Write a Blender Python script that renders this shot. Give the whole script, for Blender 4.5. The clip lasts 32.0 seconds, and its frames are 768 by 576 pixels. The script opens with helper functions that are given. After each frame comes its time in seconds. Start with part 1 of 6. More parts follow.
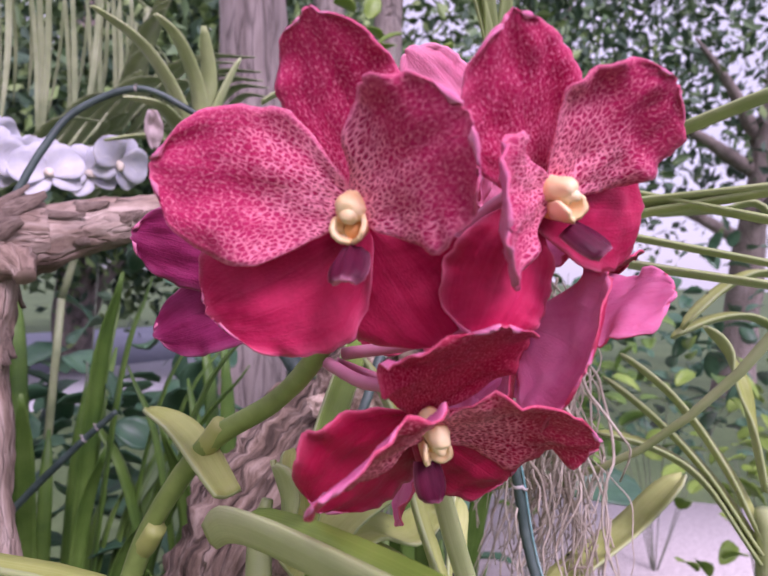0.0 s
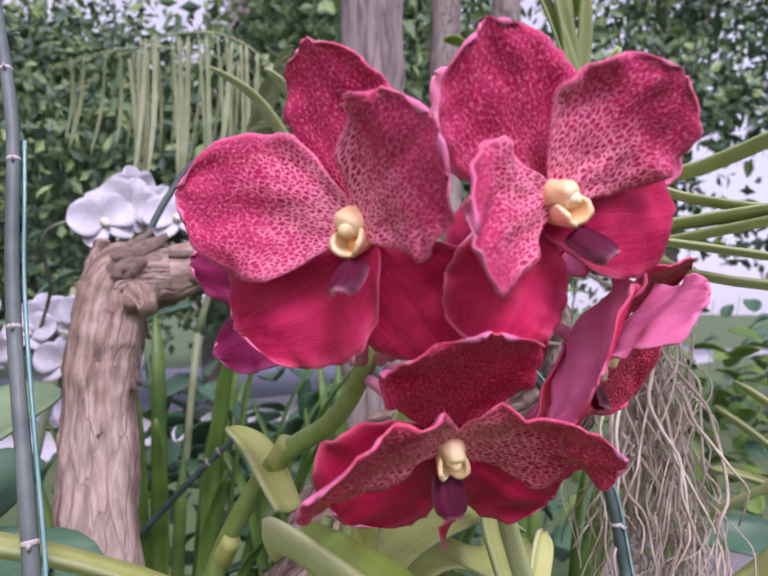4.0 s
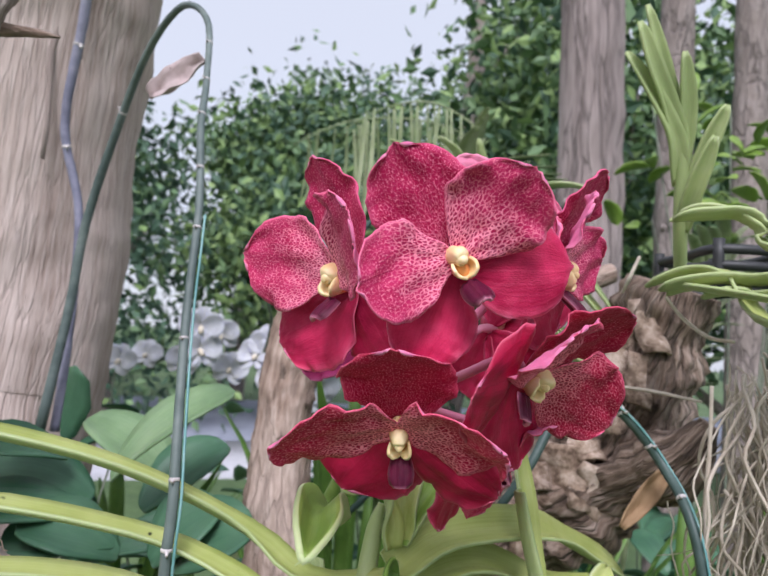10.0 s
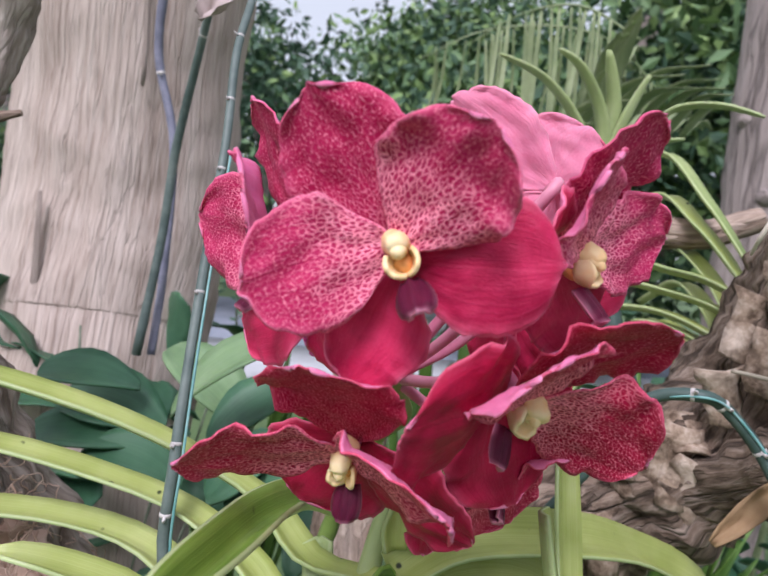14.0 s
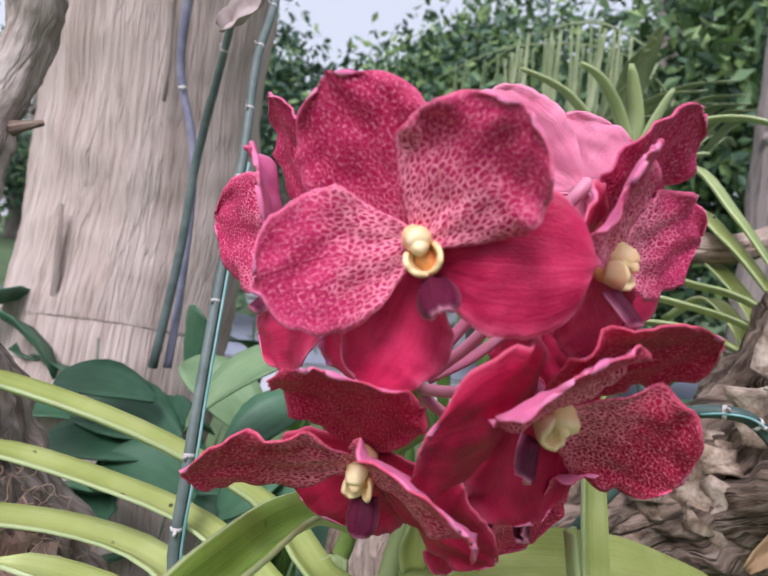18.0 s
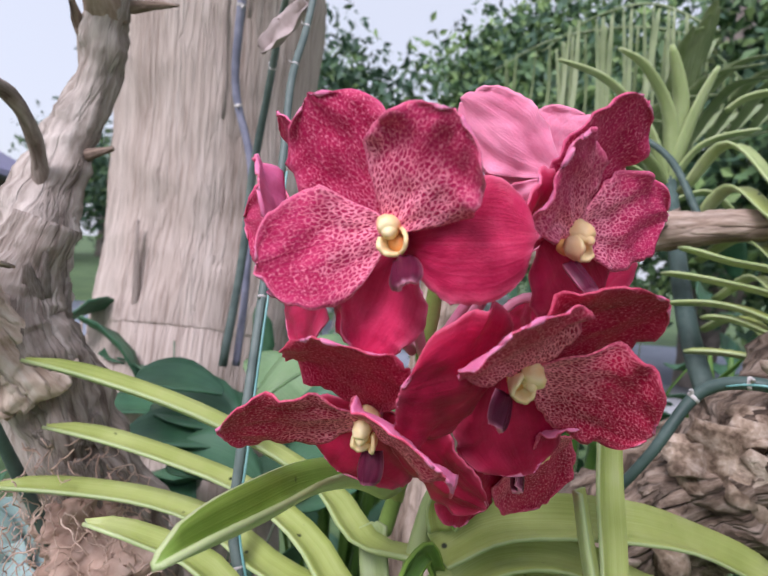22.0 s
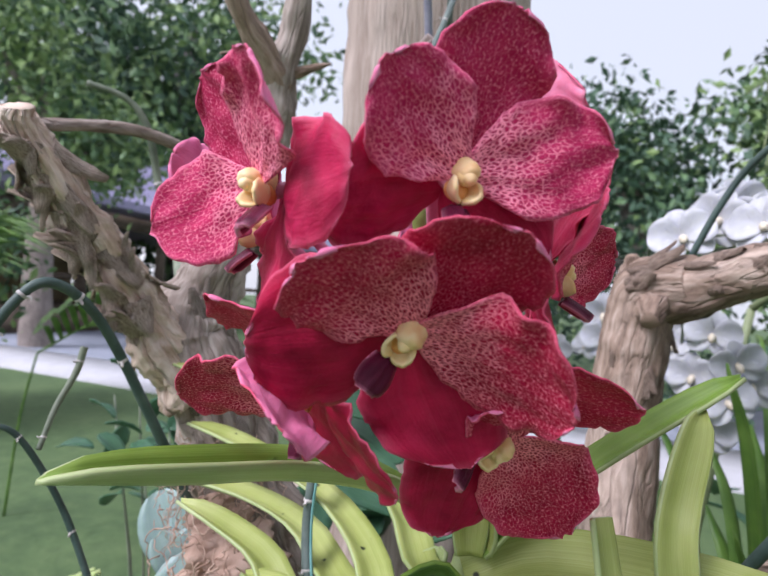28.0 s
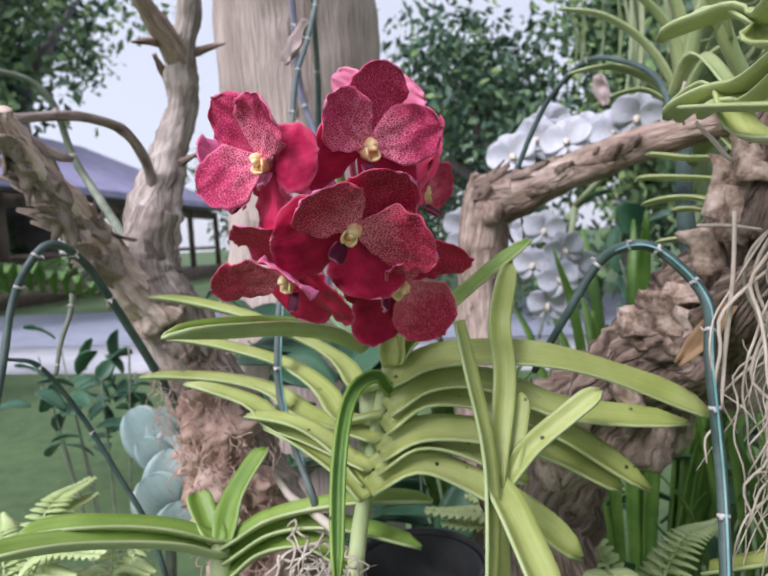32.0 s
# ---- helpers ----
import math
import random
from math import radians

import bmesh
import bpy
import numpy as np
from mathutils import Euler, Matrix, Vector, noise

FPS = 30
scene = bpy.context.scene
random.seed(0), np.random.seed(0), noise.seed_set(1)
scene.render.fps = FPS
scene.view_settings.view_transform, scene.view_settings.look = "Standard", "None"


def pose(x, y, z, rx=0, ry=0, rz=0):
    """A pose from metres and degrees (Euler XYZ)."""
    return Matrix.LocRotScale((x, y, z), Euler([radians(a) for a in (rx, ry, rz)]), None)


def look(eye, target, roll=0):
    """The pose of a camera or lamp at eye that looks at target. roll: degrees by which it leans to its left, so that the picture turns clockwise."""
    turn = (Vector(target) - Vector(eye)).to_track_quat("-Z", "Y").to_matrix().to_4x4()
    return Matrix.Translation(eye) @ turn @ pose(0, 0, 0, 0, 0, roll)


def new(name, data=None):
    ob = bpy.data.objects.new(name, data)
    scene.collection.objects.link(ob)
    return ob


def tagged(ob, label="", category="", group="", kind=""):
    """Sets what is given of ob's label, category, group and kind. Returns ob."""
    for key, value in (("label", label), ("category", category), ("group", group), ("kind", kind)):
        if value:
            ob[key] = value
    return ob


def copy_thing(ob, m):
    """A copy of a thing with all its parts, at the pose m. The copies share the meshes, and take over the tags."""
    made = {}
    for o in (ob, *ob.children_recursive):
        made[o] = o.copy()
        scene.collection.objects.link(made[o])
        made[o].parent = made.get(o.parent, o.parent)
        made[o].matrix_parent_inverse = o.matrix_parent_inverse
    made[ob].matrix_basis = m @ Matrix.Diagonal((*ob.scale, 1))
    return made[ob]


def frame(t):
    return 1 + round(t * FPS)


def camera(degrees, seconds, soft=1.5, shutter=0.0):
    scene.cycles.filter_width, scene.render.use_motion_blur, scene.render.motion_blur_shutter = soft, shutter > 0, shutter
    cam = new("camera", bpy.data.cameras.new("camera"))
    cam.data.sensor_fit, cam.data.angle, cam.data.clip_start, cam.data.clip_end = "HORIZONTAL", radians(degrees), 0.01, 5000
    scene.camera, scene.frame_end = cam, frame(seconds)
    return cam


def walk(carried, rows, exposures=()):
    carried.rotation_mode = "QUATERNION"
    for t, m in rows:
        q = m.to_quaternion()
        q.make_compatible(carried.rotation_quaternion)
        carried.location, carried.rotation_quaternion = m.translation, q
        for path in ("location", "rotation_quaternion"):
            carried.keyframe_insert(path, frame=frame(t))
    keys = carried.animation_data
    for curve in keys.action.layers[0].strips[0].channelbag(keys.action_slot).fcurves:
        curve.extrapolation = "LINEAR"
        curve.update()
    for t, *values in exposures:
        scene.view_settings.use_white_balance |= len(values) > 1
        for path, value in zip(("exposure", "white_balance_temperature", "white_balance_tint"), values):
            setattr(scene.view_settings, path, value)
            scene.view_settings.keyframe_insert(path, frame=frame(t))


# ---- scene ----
cam = camera(64.3, 32.0)
cam.data.dof.use_dof, cam.data.dof.focus_distance, cam.data.dof.aperture_fstop = True, 0.20, 22
METRES, EYE, TILT, LEAN, TURN = 0.8, 1.3, -1.0, -2.0, 0.0
ROWS = [
    (0.0, 0.0, 0.0, 0.0, 0.0, 0.0, -0.0),
    (0.5, 0.0192, 0.0012, 0.0005, 3.61, 0.53, -0.57),
    (1.0, 0.026, -0.0087, -0.0, 6.08, 1.04, -0.86),
    (1.5, 0.0266, -0.0038, -0.0073, 8.59, 1.0, -0.06),
    (2.0, 0.0312, -0.0038, -0.0115, 11.33, -0.28, 2.02),
    (2.5, 0.0333, 0.0109, -0.0213, 11.25, -2.08, 2.32),
    (3.0, 0.0309, 0.0203, -0.0213, 11.02, -1.49, 2.14),
    (3.5, 0.0335, 0.0098, -0.0063, 11.7, 2.26, 1.59),
    (5.5, 0.0348, -0.0067, -0.0107, 11.15, 4.47, -1.59),
    (6.0, 0.0295, -0.0061, -0.0223, 10.25, 6.4, -2.6),
    (6.5, 0.0432, 0.005, -0.0311, 15.23, 7.45, -2.54),
    (7.0, 0.082, -0.0111, -0.0303, 23.1, 8.03, -2.38),
    (7.5, 0.1268, -0.0047, -0.0328, 29.6, 6.6, -3.49),
    (8.0, 0.1561, -0.001, -0.0254, 34.08, 7.65, -3.54),
    (8.5, 0.1707, -0.0025, -0.0309, 38.32, 7.17, -3.16),
    (9.0, 0.1608, -0.0018, -0.0252, 38.8, 7.58, -2.72),
    (9.5, 0.1445, -0.0113, -0.0151, 35.45, 7.61, -2.79),
    (10.0, 0.1469, -0.0348, -0.015, 33.38, 7.21, -3.4),
    (10.5, 0.1458, -0.0452, -0.017, 32.47, 7.2, -3.75),
    (11.0, 0.1525, -0.0365, -0.0242, 34.35, 7.78, -3.32),
    (11.5, 0.1818, -0.0124, -0.0293, 39.79, 8.21, -3.13),
    (12.0, 0.2006, 0.0143, -0.036, 46.97, 8.19, -4.17),
    (12.5, 0.1984, 0.0194, -0.0101, 49.36, 3.43, -5.08),
    (13.0, 0.1812, 0.0276, 0.0046, 49.67, -0.28, -5.34),
    (13.5, 0.1706, 0.0374, 0.0171, 49.19, -1.8, -6.39),
    (14.0, 0.1619, 0.0518, 0.0188, 47.13, -1.59, -6.58),
    (14.5, 0.156, 0.052, 0.0175, 47.18, -1.39, -7.16),
    (16.5, 0.1577, 0.0531, 0.0152, 48.47, 0.3, -6.99),
    (17.0, 0.159, 0.0513, 0.0151, 48.44, 0.25, -7.02),
    (17.5, 0.1566, 0.0531, 0.0133, 48.52, -0.15, -7.06),
    (18.0, 0.1559, 0.0573, 0.0133, 48.79, 0.01, -6.98),
    (18.5, 0.1587, 0.058, 0.0125, 48.84, -0.1, -6.58),
    (19.0, 0.1567, 0.0591, 0.0121, 48.85, -0.33, -6.67),
    (19.5, 0.1586, 0.0636, 0.0132, 48.92, -0.38, -6.94),
    (20.0, 0.1694, 0.0691, 0.0125, 50.0, -0.33, -6.53),
    (20.5, 0.1868, 0.0673, 0.0109, 52.66, -0.09, -6.71),
    (21.0, 0.2107, 0.0639, 0.0085, 56.47, -0.09, -6.89),
    (21.5, 0.2155, 0.0645, 0.0093, 58.1, -0.58, -5.59),
    (22.0, 0.1966, 0.059, 0.0096, 55.58, -0.58, -4.3),
    (22.5, 0.1884, 0.0558, 0.0026, 55.74, -1.19, -4.37),
    (23.0, 0.1965, 0.0794, 0.0034, 61.05, -0.74, -3.27),
    (23.5, 0.2038, 0.102, 0.0021, 65.51, -0.25, -3.78),
    (24.0, 0.2113, 0.1337, -0.003, 70.24, -0.1, -3.04),
    (24.5, 0.2143, 0.1487, -0.0001, 74.32, 1.58, -2.1),
    (26.5, 0.2242, 0.1487, 0.0019, 74.38, 2.48, -0.2),
    (27.0, 0.226, 0.1443, -0.0069, 72.52, 2.3, -1.22),
    (27.5, 0.2298, 0.1662, -0.0105, 75.3, 2.53, -4.65),
    (28.0, 0.2345, 0.1784, -0.0148, 81.69, 3.53, -4.63),
    (28.5, 0.2379, 0.1818, -0.0115, 85.21, 4.94, -3.79),
    (29.0, 0.2478, 0.1953, -0.0077, 85.7, 5.77, -2.87),
    (29.5, 0.2505, 0.199, -0.0128, 84.97, 4.8, -2.18),
    (30.0, 0.2522, 0.1959, -0.0138, 84.96, 3.41, -2.17),
    (30.5, 0.2808, 0.1779, -0.0103, 81.05, 2.46, -0.28),
    (31.0, 0.323, 0.1485, -0.0101, 75.69, -0.54, 0.38),
    (31.5, 0.3708, 0.1197, -0.0192, 72.14, -0.49, 1.99),
    (32.0, 0.3955, 0.1087, -0.0366, 70.22, -2.29, 3.27),
]
walk(cam, [(t, pose(0, 0, EYE, TILT, LEAN, TURN) @ pose(METRES * x, METRES * y, METRES * z, 90 + pitch, roll, yaw)) for t, x, y, z, yaw, pitch, roll in ROWS],
     exposures=[(0.0, 0.0, 6080, 52), (3.5, 0.0, 6080, 42), (7.0, 0.0, 6080, 37), (9.0, 0.0, 6060, 17), (25.0, 0.0, 6060, 18), (27.5, 0.11, 6060, 18), (29.0, 0.09, 6060, 18), (31.0, 0.0, 6060, 18), (32.0, 0.0, 6060, 18)])


# ---- world and light ----
world = bpy.data.worlds.new("sky")
scene.world = world
world.use_nodes = True
wt = world.node_tree
sky = wt.nodes.new("ShaderNodeTexSky")
sky.sky_type, sky.sun_disc = "NISHITA", False
sky.sun_elevation, sky.sun_rotation = radians(38), radians(200)
sky.air_density, sky.dust_density, sky.ozone_density = 1.0, 3.0, 1.5
SKY_BG = wt.nodes["Background"]
SKY_BG.inputs[1].default_value = 0.132
SKY_MIX = wt.nodes.new("ShaderNodeMix")
SKY_MIX.data_type = "RGBA"
SKY_MIX.inputs[0].default_value = 0.75
SKY_MIX.inputs[7].default_value = (7.05, 7.3, 7.6, 1)
wt.links.new(sky.outputs[0], SKY_MIX.inputs[6])
wt.links.new(SKY_MIX.outputs[2], SKY_BG.inputs[0])
sun_data = bpy.data.lights.new("sun", "SUN")
sun_data.energy, sun_data.angle, sun_data.color = 3.5, radians(25), (1, 0.97, 0.97)
sun = new("sun", sun_data)
sun.matrix_world = look((3, -5, 6), (0, 0, 0))

# ---- tools ----
ORIGIN = {}


def thing(name, at, label, category, group="", kind=""):
    ob = new(name)
    ob.location = at
    ob.empty_display_size = 0.02
    ORIGIN[ob] = Vector(at)
    return tagged(ob, label, category, group, kind)


def part(name, bm, material, parent, label=""):
    """One mesh under a thing or a part; the bmesh is in world places."""
    o = ORIGIN[parent]
    if bm.verts:
        bmesh.ops.translate(bm, verts=bm.verts, vec=-o)
    me = bpy.data.meshes.new(name)
    bm.to_mesh(me)
    bm.free()
    for f in me.polygons:
        f.use_smooth = True
    for m in material if isinstance(material, (list, tuple)) else [material]:
        me.materials.append(m)
    ob = new(name, me)
    ob.parent = parent
    ORIGIN[ob] = o
    if label:
        ob["label"] = label
    return ob


def single(name, bm, material, at, label, category, group="", kind=""):
    """A thing that is one mesh."""
    at = Vector(at)
    bmesh.ops.translate(bm, verts=bm.verts, vec=-at)
    me = bpy.data.meshes.new(name)
    bm.to_mesh(me)
    bm.free()
    for f in me.polygons:
        f.use_smooth = True
    for m in material if isinstance(material, (list, tuple)) else [material]:
        me.materials.append(m)
    ob = new(name, me)
    ob.location = at
    ORIGIN[ob] = at
    return tagged(ob, label, category, group, kind)


def spline(pts, n):
    """Catmull-Rom through the points, n samples, with a value t along it."""
    p = [Vector(q) for q in pts]
    p = [p[0] * 2 - p[1]] + p + [p[-1] * 2 - p[-2]]
    k = len(p) - 3
    out = []
    for i in range(n):
        s = i / (n - 1) * k
        j = min(int(s), k - 1)
        f = s - j
        a, b, c, d = p[j:j + 4]
        out.append(0.5 * (2 * b + (c - a) * f + (2 * a - 5 * b + 4 * c - d) * f * f + (3 * b - a - 3 * c + d) * f ** 3))
    return out


def lerp_list(vals, f):
    s = f * (len(vals) - 1)
    j = min(int(s), len(vals) - 2)
    return vals[j] + (vals[j + 1] - vals[j]) * (s - j)


def tube(bm, pts, radii, n=24, sides=10, rough=0.0, grain=20.0, furrow=0.0, seed=0.0, mat=0, cap=True):
    """A limb along a curve; rough and furrow are fractions of the radius."""
    line = spline(pts, n)
    uvl = bm.loops.layers.uv.verify()
    run = [0.0]
    for i in range(1, n):
        run.append(run[-1] + (line[i] - line[i - 1]).length)
    ref = Vector((0.13, 0.21, 0.97))
    prev = None
    rings = []
    for i, c in enumerate(line):
        d = (line[min(i + 1, n - 1)] - line[max(i - 1, 0)]).normalized()
        if prev is None:
            a = d.cross(ref)
            if a.length < 0.1:
                a = d.cross(Vector((1, 0, 0)))
            a.normalize()
        else:
            a = (prev - d * prev.dot(d)).normalized()
        prev = a
        b = d.cross(a)
        r = lerp_list(radii, i / (n - 1))
        ring = []
        for k in range(sides):
            th = 2 * math.pi * k / sides
            q = a * math.cos(th) + b * math.sin(th)
            rr = r
            if rough:
                rr *= 1 + rough * noise.fractal((c + q * r) * grain + Vector((seed, 0, 0)), 0.7, 2.1, 5)
                if furrow:
                    g = noise.noise(q * 7 + c * grain * 0.8 + Vector((0, seed, 0)))
                    rr *= 1 + rough * 0.22 * (0.35 - abs(g)) * (1 + noise.noise(c * grain * 1.5))
            if furrow:
                rr *= 1 + furrow * noise.noise(Vector((math.cos(th) * 3.1 + seed, math.sin(th) * 3.1, i / n * 2.3)))
                rr *= 1 + furrow * 0.5 * noise.noise(Vector((math.cos(th) * 9 + seed, math.sin(th) * 9, i / n * 5)))
                rr *= 1 + furrow * 0.35 * noise.noise(Vector((math.cos(th) * 21 + seed, math.sin(th) * 21, i / n * 9)))
            ring.append(bm.verts.new(c + q * rr))
        rings.append(ring)
    for i in range(n - 1):
        for k in range(sides):
            f = bm.faces.new((rings[i][k], rings[i][(k + 1) % sides], rings[i + 1][(k + 1) % sides], rings[i + 1][k]))
            f.material_index = mat
            r = radii[0] * 6.28 / sides
            for lo, (a, b) in zip(f.loops, ((i, k), (i, k + 1), (i + 1, k + 1), (i + 1, k))):
                lo[uvl].uv = (run[a] + seed * 0.37, b * r)
    if cap:
        for ring, c in ((rings[0][::-1], line[0]), (rings[-1], line[-1])):
            v = bm.verts.new(c)
            for k in range(sides):
                f = bm.faces.new((ring[k], ring[(k + 1) % sides], v))
                f.material_index = mat
    return bm


def sheet(bm, grid, thick, front=0, back=1, flat=None, rim=None):
    """A thin solid from a grid of places: front sheet, back sheet and rim. UV: along, across; flat: a second UV."""
    nu, nv = len(grid), len(grid[0])
    uvl = bm.loops.layers.uv.verify()
    flat_uv = bm.loops.layers.uv.new("flat") if flat else None
    normals = []
    for i in range(nu):
        row = []
        for j in range(nv):
            du = grid[min(i + 1, nu - 1)][j] - grid[max(i - 1, 0)][j]
            dv = grid[i][min(j + 1, nv - 1)] - grid[i][max(j - 1, 0)]
            nn = du.cross(dv)
            row.append(nn.normalized() if nn.length > 1e-12 else Vector((0, 0, 0)))
        normals.append(row)
    top = [[bm.verts.new(grid[i][j]) for j in range(nv)] for i in range(nu)]
    bot = [[bm.verts.new(grid[i][j] - normals[i][j] * thick) for j in range(nv)] for i in range(nu)]

    def quad(vs, uv, m):
        f = bm.faces.new(vs)
        f.material_index = m
        for lo, (a, b) in zip(f.loops, uv):
            lo[uvl].uv = (a / (nu - 1), b / (nv - 1))
            if flat:
                lo[flat_uv].uv = flat[a][b]

    for i in range(nu - 1):
        for j in range(nv - 1):
            ij = ((i, j), (i + 1, j), (i + 1, j + 1), (i, j + 1))
            quad([top[a][b] for a, b in ij], ij, front)
            quad([bot[a][b] for a, b in ij[::-1]], ij[::-1], back)
    rim = back if rim is None else rim
    for i in range(nu - 1):
        quad((top[i][0], bot[i][0], bot[i + 1][0], top[i + 1][0]), ((i, 0), (i, 0), (i + 1, 0), (i + 1, 0)), rim)
        quad((top[i + 1][nv - 1], bot[i + 1][nv - 1], bot[i][nv - 1], top[i][nv - 1]), ((i + 1, nv - 1), (i + 1, nv - 1), (i, nv - 1), (i, nv - 1)), rim)
    for j in range(nv - 1):
        quad((top[0][j + 1], bot[0][j + 1], bot[0][j], top[0][j]), ((0, j + 1), (0, j + 1), (0, j), (0, j)), rim)
        quad((top[nu - 1][j], bot[nu - 1][j], bot[nu - 1][j + 1], top[nu - 1][j + 1]), ((nu - 1, j), (nu - 1, j), (nu - 1, j + 1), (nu - 1, j + 1)), rim)
    return bm


def strap(bm, pts, width, face=(0, 0, 1), keel=0.25, thick=0.0016, n=18, tip=0.18, notch=0.4, base=0.75, twist=0.0):
    """A strap leaf along a curve, folded along its keel, with a torn, two-lobed tip."""
    line = spline(pts, n)
    grid = []
    nv = 7
    up = Vector(face)
    for i, c in enumerate(line):
        f = i / (n - 1)
        d = (line[min(i + 1, n - 1)] - line[max(i - 1, 0)]).normalized()
        s = d.cross(up).normalized()
        nn = s.cross(d).normalized()
        s = Matrix.Rotation(radians(twist * f), 3, d) @ s
        nn = Matrix.Rotation(radians(twist * f), 3, d) @ nn
        w = width * (base + (1 - base) * min(1, f * 4))
        if f > 1 - tip:
            g = (f - 1 + tip) / tip
            w *= max(0.12, math.sqrt(max(0, 1 - g * g * 0.97)))
        row = []
        for j in range(nv):
            v = j / (nv - 1) * 2 - 1
            lift = keel * (abs(v) ** 1.3) * w * 0.5
            back = 0.0
            if f > 0.9:
                back = (f - 0.9) * 10 * notch * width * 0.5 * (1 - abs(v)) * (0.6 + 0.4 * math.sin(v * 9))
            row.append(c + s * (v * w * 0.5) + nn * lift - d * back)
        grid.append(row)
    # reversed across so that the front looks up
    return sheet(bm, [r[::-1] for r in grid], thick)


# ---- materials ----
def nodes_of(name):
    m = bpy.data.materials.new(name)
    m.use_nodes = True
    nt = m.node_tree
    return m, nt, nt.nodes["Principled BSDF"]


def add(nt, kind, **sets):
    nd = nt.nodes.new("ShaderNode" + kind)
    for k, v in sets.items():
        nd.inputs[k.replace("_", " ")].default_value = v
    return nd


def ramp(nt, fac, stops):
    r = nt.nodes.new("ShaderNodeValToRGB")
    el = r.color_ramp.elements
    while len(el) > 1:
        el.remove(el[-1])
    el[0].position, el[0].color = stops[0][0], (*stops[0][1], 1)
    for p, c in stops[1:]:
        e = el.new(p)
        e.color = (*c, 1)
    nt.links.new(fac, r.inputs[0])
    return r.outputs[0]


def mixc(nt, fac, a, b, mode="MIX"):
    m = nt.nodes.new("ShaderNodeMix")
    m.data_type, m.blend_type = "RGBA", mode
    for sock, v in ((m.inputs[0], fac), (m.inputs[6], a), (m.inputs[7], b)):
        if isinstance(v, (int, float)):
            sock.default_value = v
        elif isinstance(v, tuple):
            sock.default_value = (*v, 1)
        else:
            nt.links.new(v, sock)
    return m.outputs[2]


def coords(nt, kind="Object", scale=(1, 1, 1)):
    tc = nt.nodes.new("ShaderNodeTexCoord")
    mp = nt.nodes.new("ShaderNodeMapping")
    mp.inputs["Scale"].default_value = scale
    nt.links.new(tc.outputs[kind], mp.inputs[0])
    return mp.outputs[0]


def noise_tex(nt, vec, scale, detail=5.0, rough=0.6, dist=0.0):
    t = add(nt, "TexNoise", Scale=scale, Detail=detail, Roughness=rough, Distortion=dist)
    nt.links.new(vec, t.inputs["Vector"])
    return t.outputs[0]


def bump(nt, bs, height, strength, dist):
    b = add(nt, "Bump", Strength=strength, Distance=dist)
    nt.links.new(height, b.inputs["Height"])
    nt.links.new(b.outputs[0], bs.inputs["Normal"])


def surface(name, dark, mid, light, fine, coarse, rough=0.7, relief=0.5, depth=0.002, stretch=(1, 1, 1), spread=0.5, through_light=0.0, cracks=0.0, space="Object", punch=0.0):
    """A natural surface: grain in three tones, large stains, and relief. punch: how hard the tones part."""
    m, nt, bs = nodes_of(name)
    v = coords(nt, space, stretch)
    g = noise_tex(nt, v, fine, 7, 0.65)
    s = noise_tex(nt, v, coarse, 4, 0.55)
    c1 = ramp(nt, g, [(0.3 + punch, dark), (0.5, mid), (0.72 - punch, light)])
    c2 = ramp(nt, s, [(0.35 + punch * 0.7, dark), (0.52, mid), (0.7 - punch * 0.7, light)])
    col = mixc(nt, spread, c1, c2)
    height = g
    if cracks:
        bend = noise_tex(nt, v, fine * 0.5, 3, 0.6)
        wv = nt.nodes.new("ShaderNodeMix")
        wv.data_type, wv.blend_type = "RGBA", "LINEAR_LIGHT"
        wv.inputs[0].default_value = 1.2 / fine
        nt.links.new(v, wv.inputs[6])
        nt.links.new(bend, wv.inputs[7])
        vo = nt.nodes.new("ShaderNodeTexVoronoi")
        vo.feature = "DISTANCE_TO_EDGE"
        vo.inputs["Scale"].default_value = fine * 0.55
        nt.links.new(wv.outputs[2], vo.inputs["Vector"])
        gate = ramp(nt, noise_tex(nt, v, coarse * 1.7, 3, 0.6), [(0.34, (0.15, 0.15, 0.15)), (0.54, (1, 1, 1))])
        line = mixc(nt, 1.0, ramp(nt, vo.outputs["Distance"], [(0.0, (1, 1, 1)), (0.09, (0, 0, 0))]), gate, "MULTIPLY")
        col = mixc(nt, mixc(nt, 1.0, line, (cracks, cracks, cracks), "MULTIPLY"), col, tuple(q * 0.35 for q in dark))
        height = mixc(nt, 0.6, g, line, "SUBTRACT")
    nt.links.new(col, bs.inputs["Base Color"])
    bs.inputs["Roughness"].default_value = rough
    if relief:
        bump(nt, bs, height, relief, depth)
    if through_light:
        bs.inputs["Subsurface Weight"].default_value = through_light
        bs.inputs["Subsurface Radius"].default_value = (0.002, 0.002, 0.001)
    return m


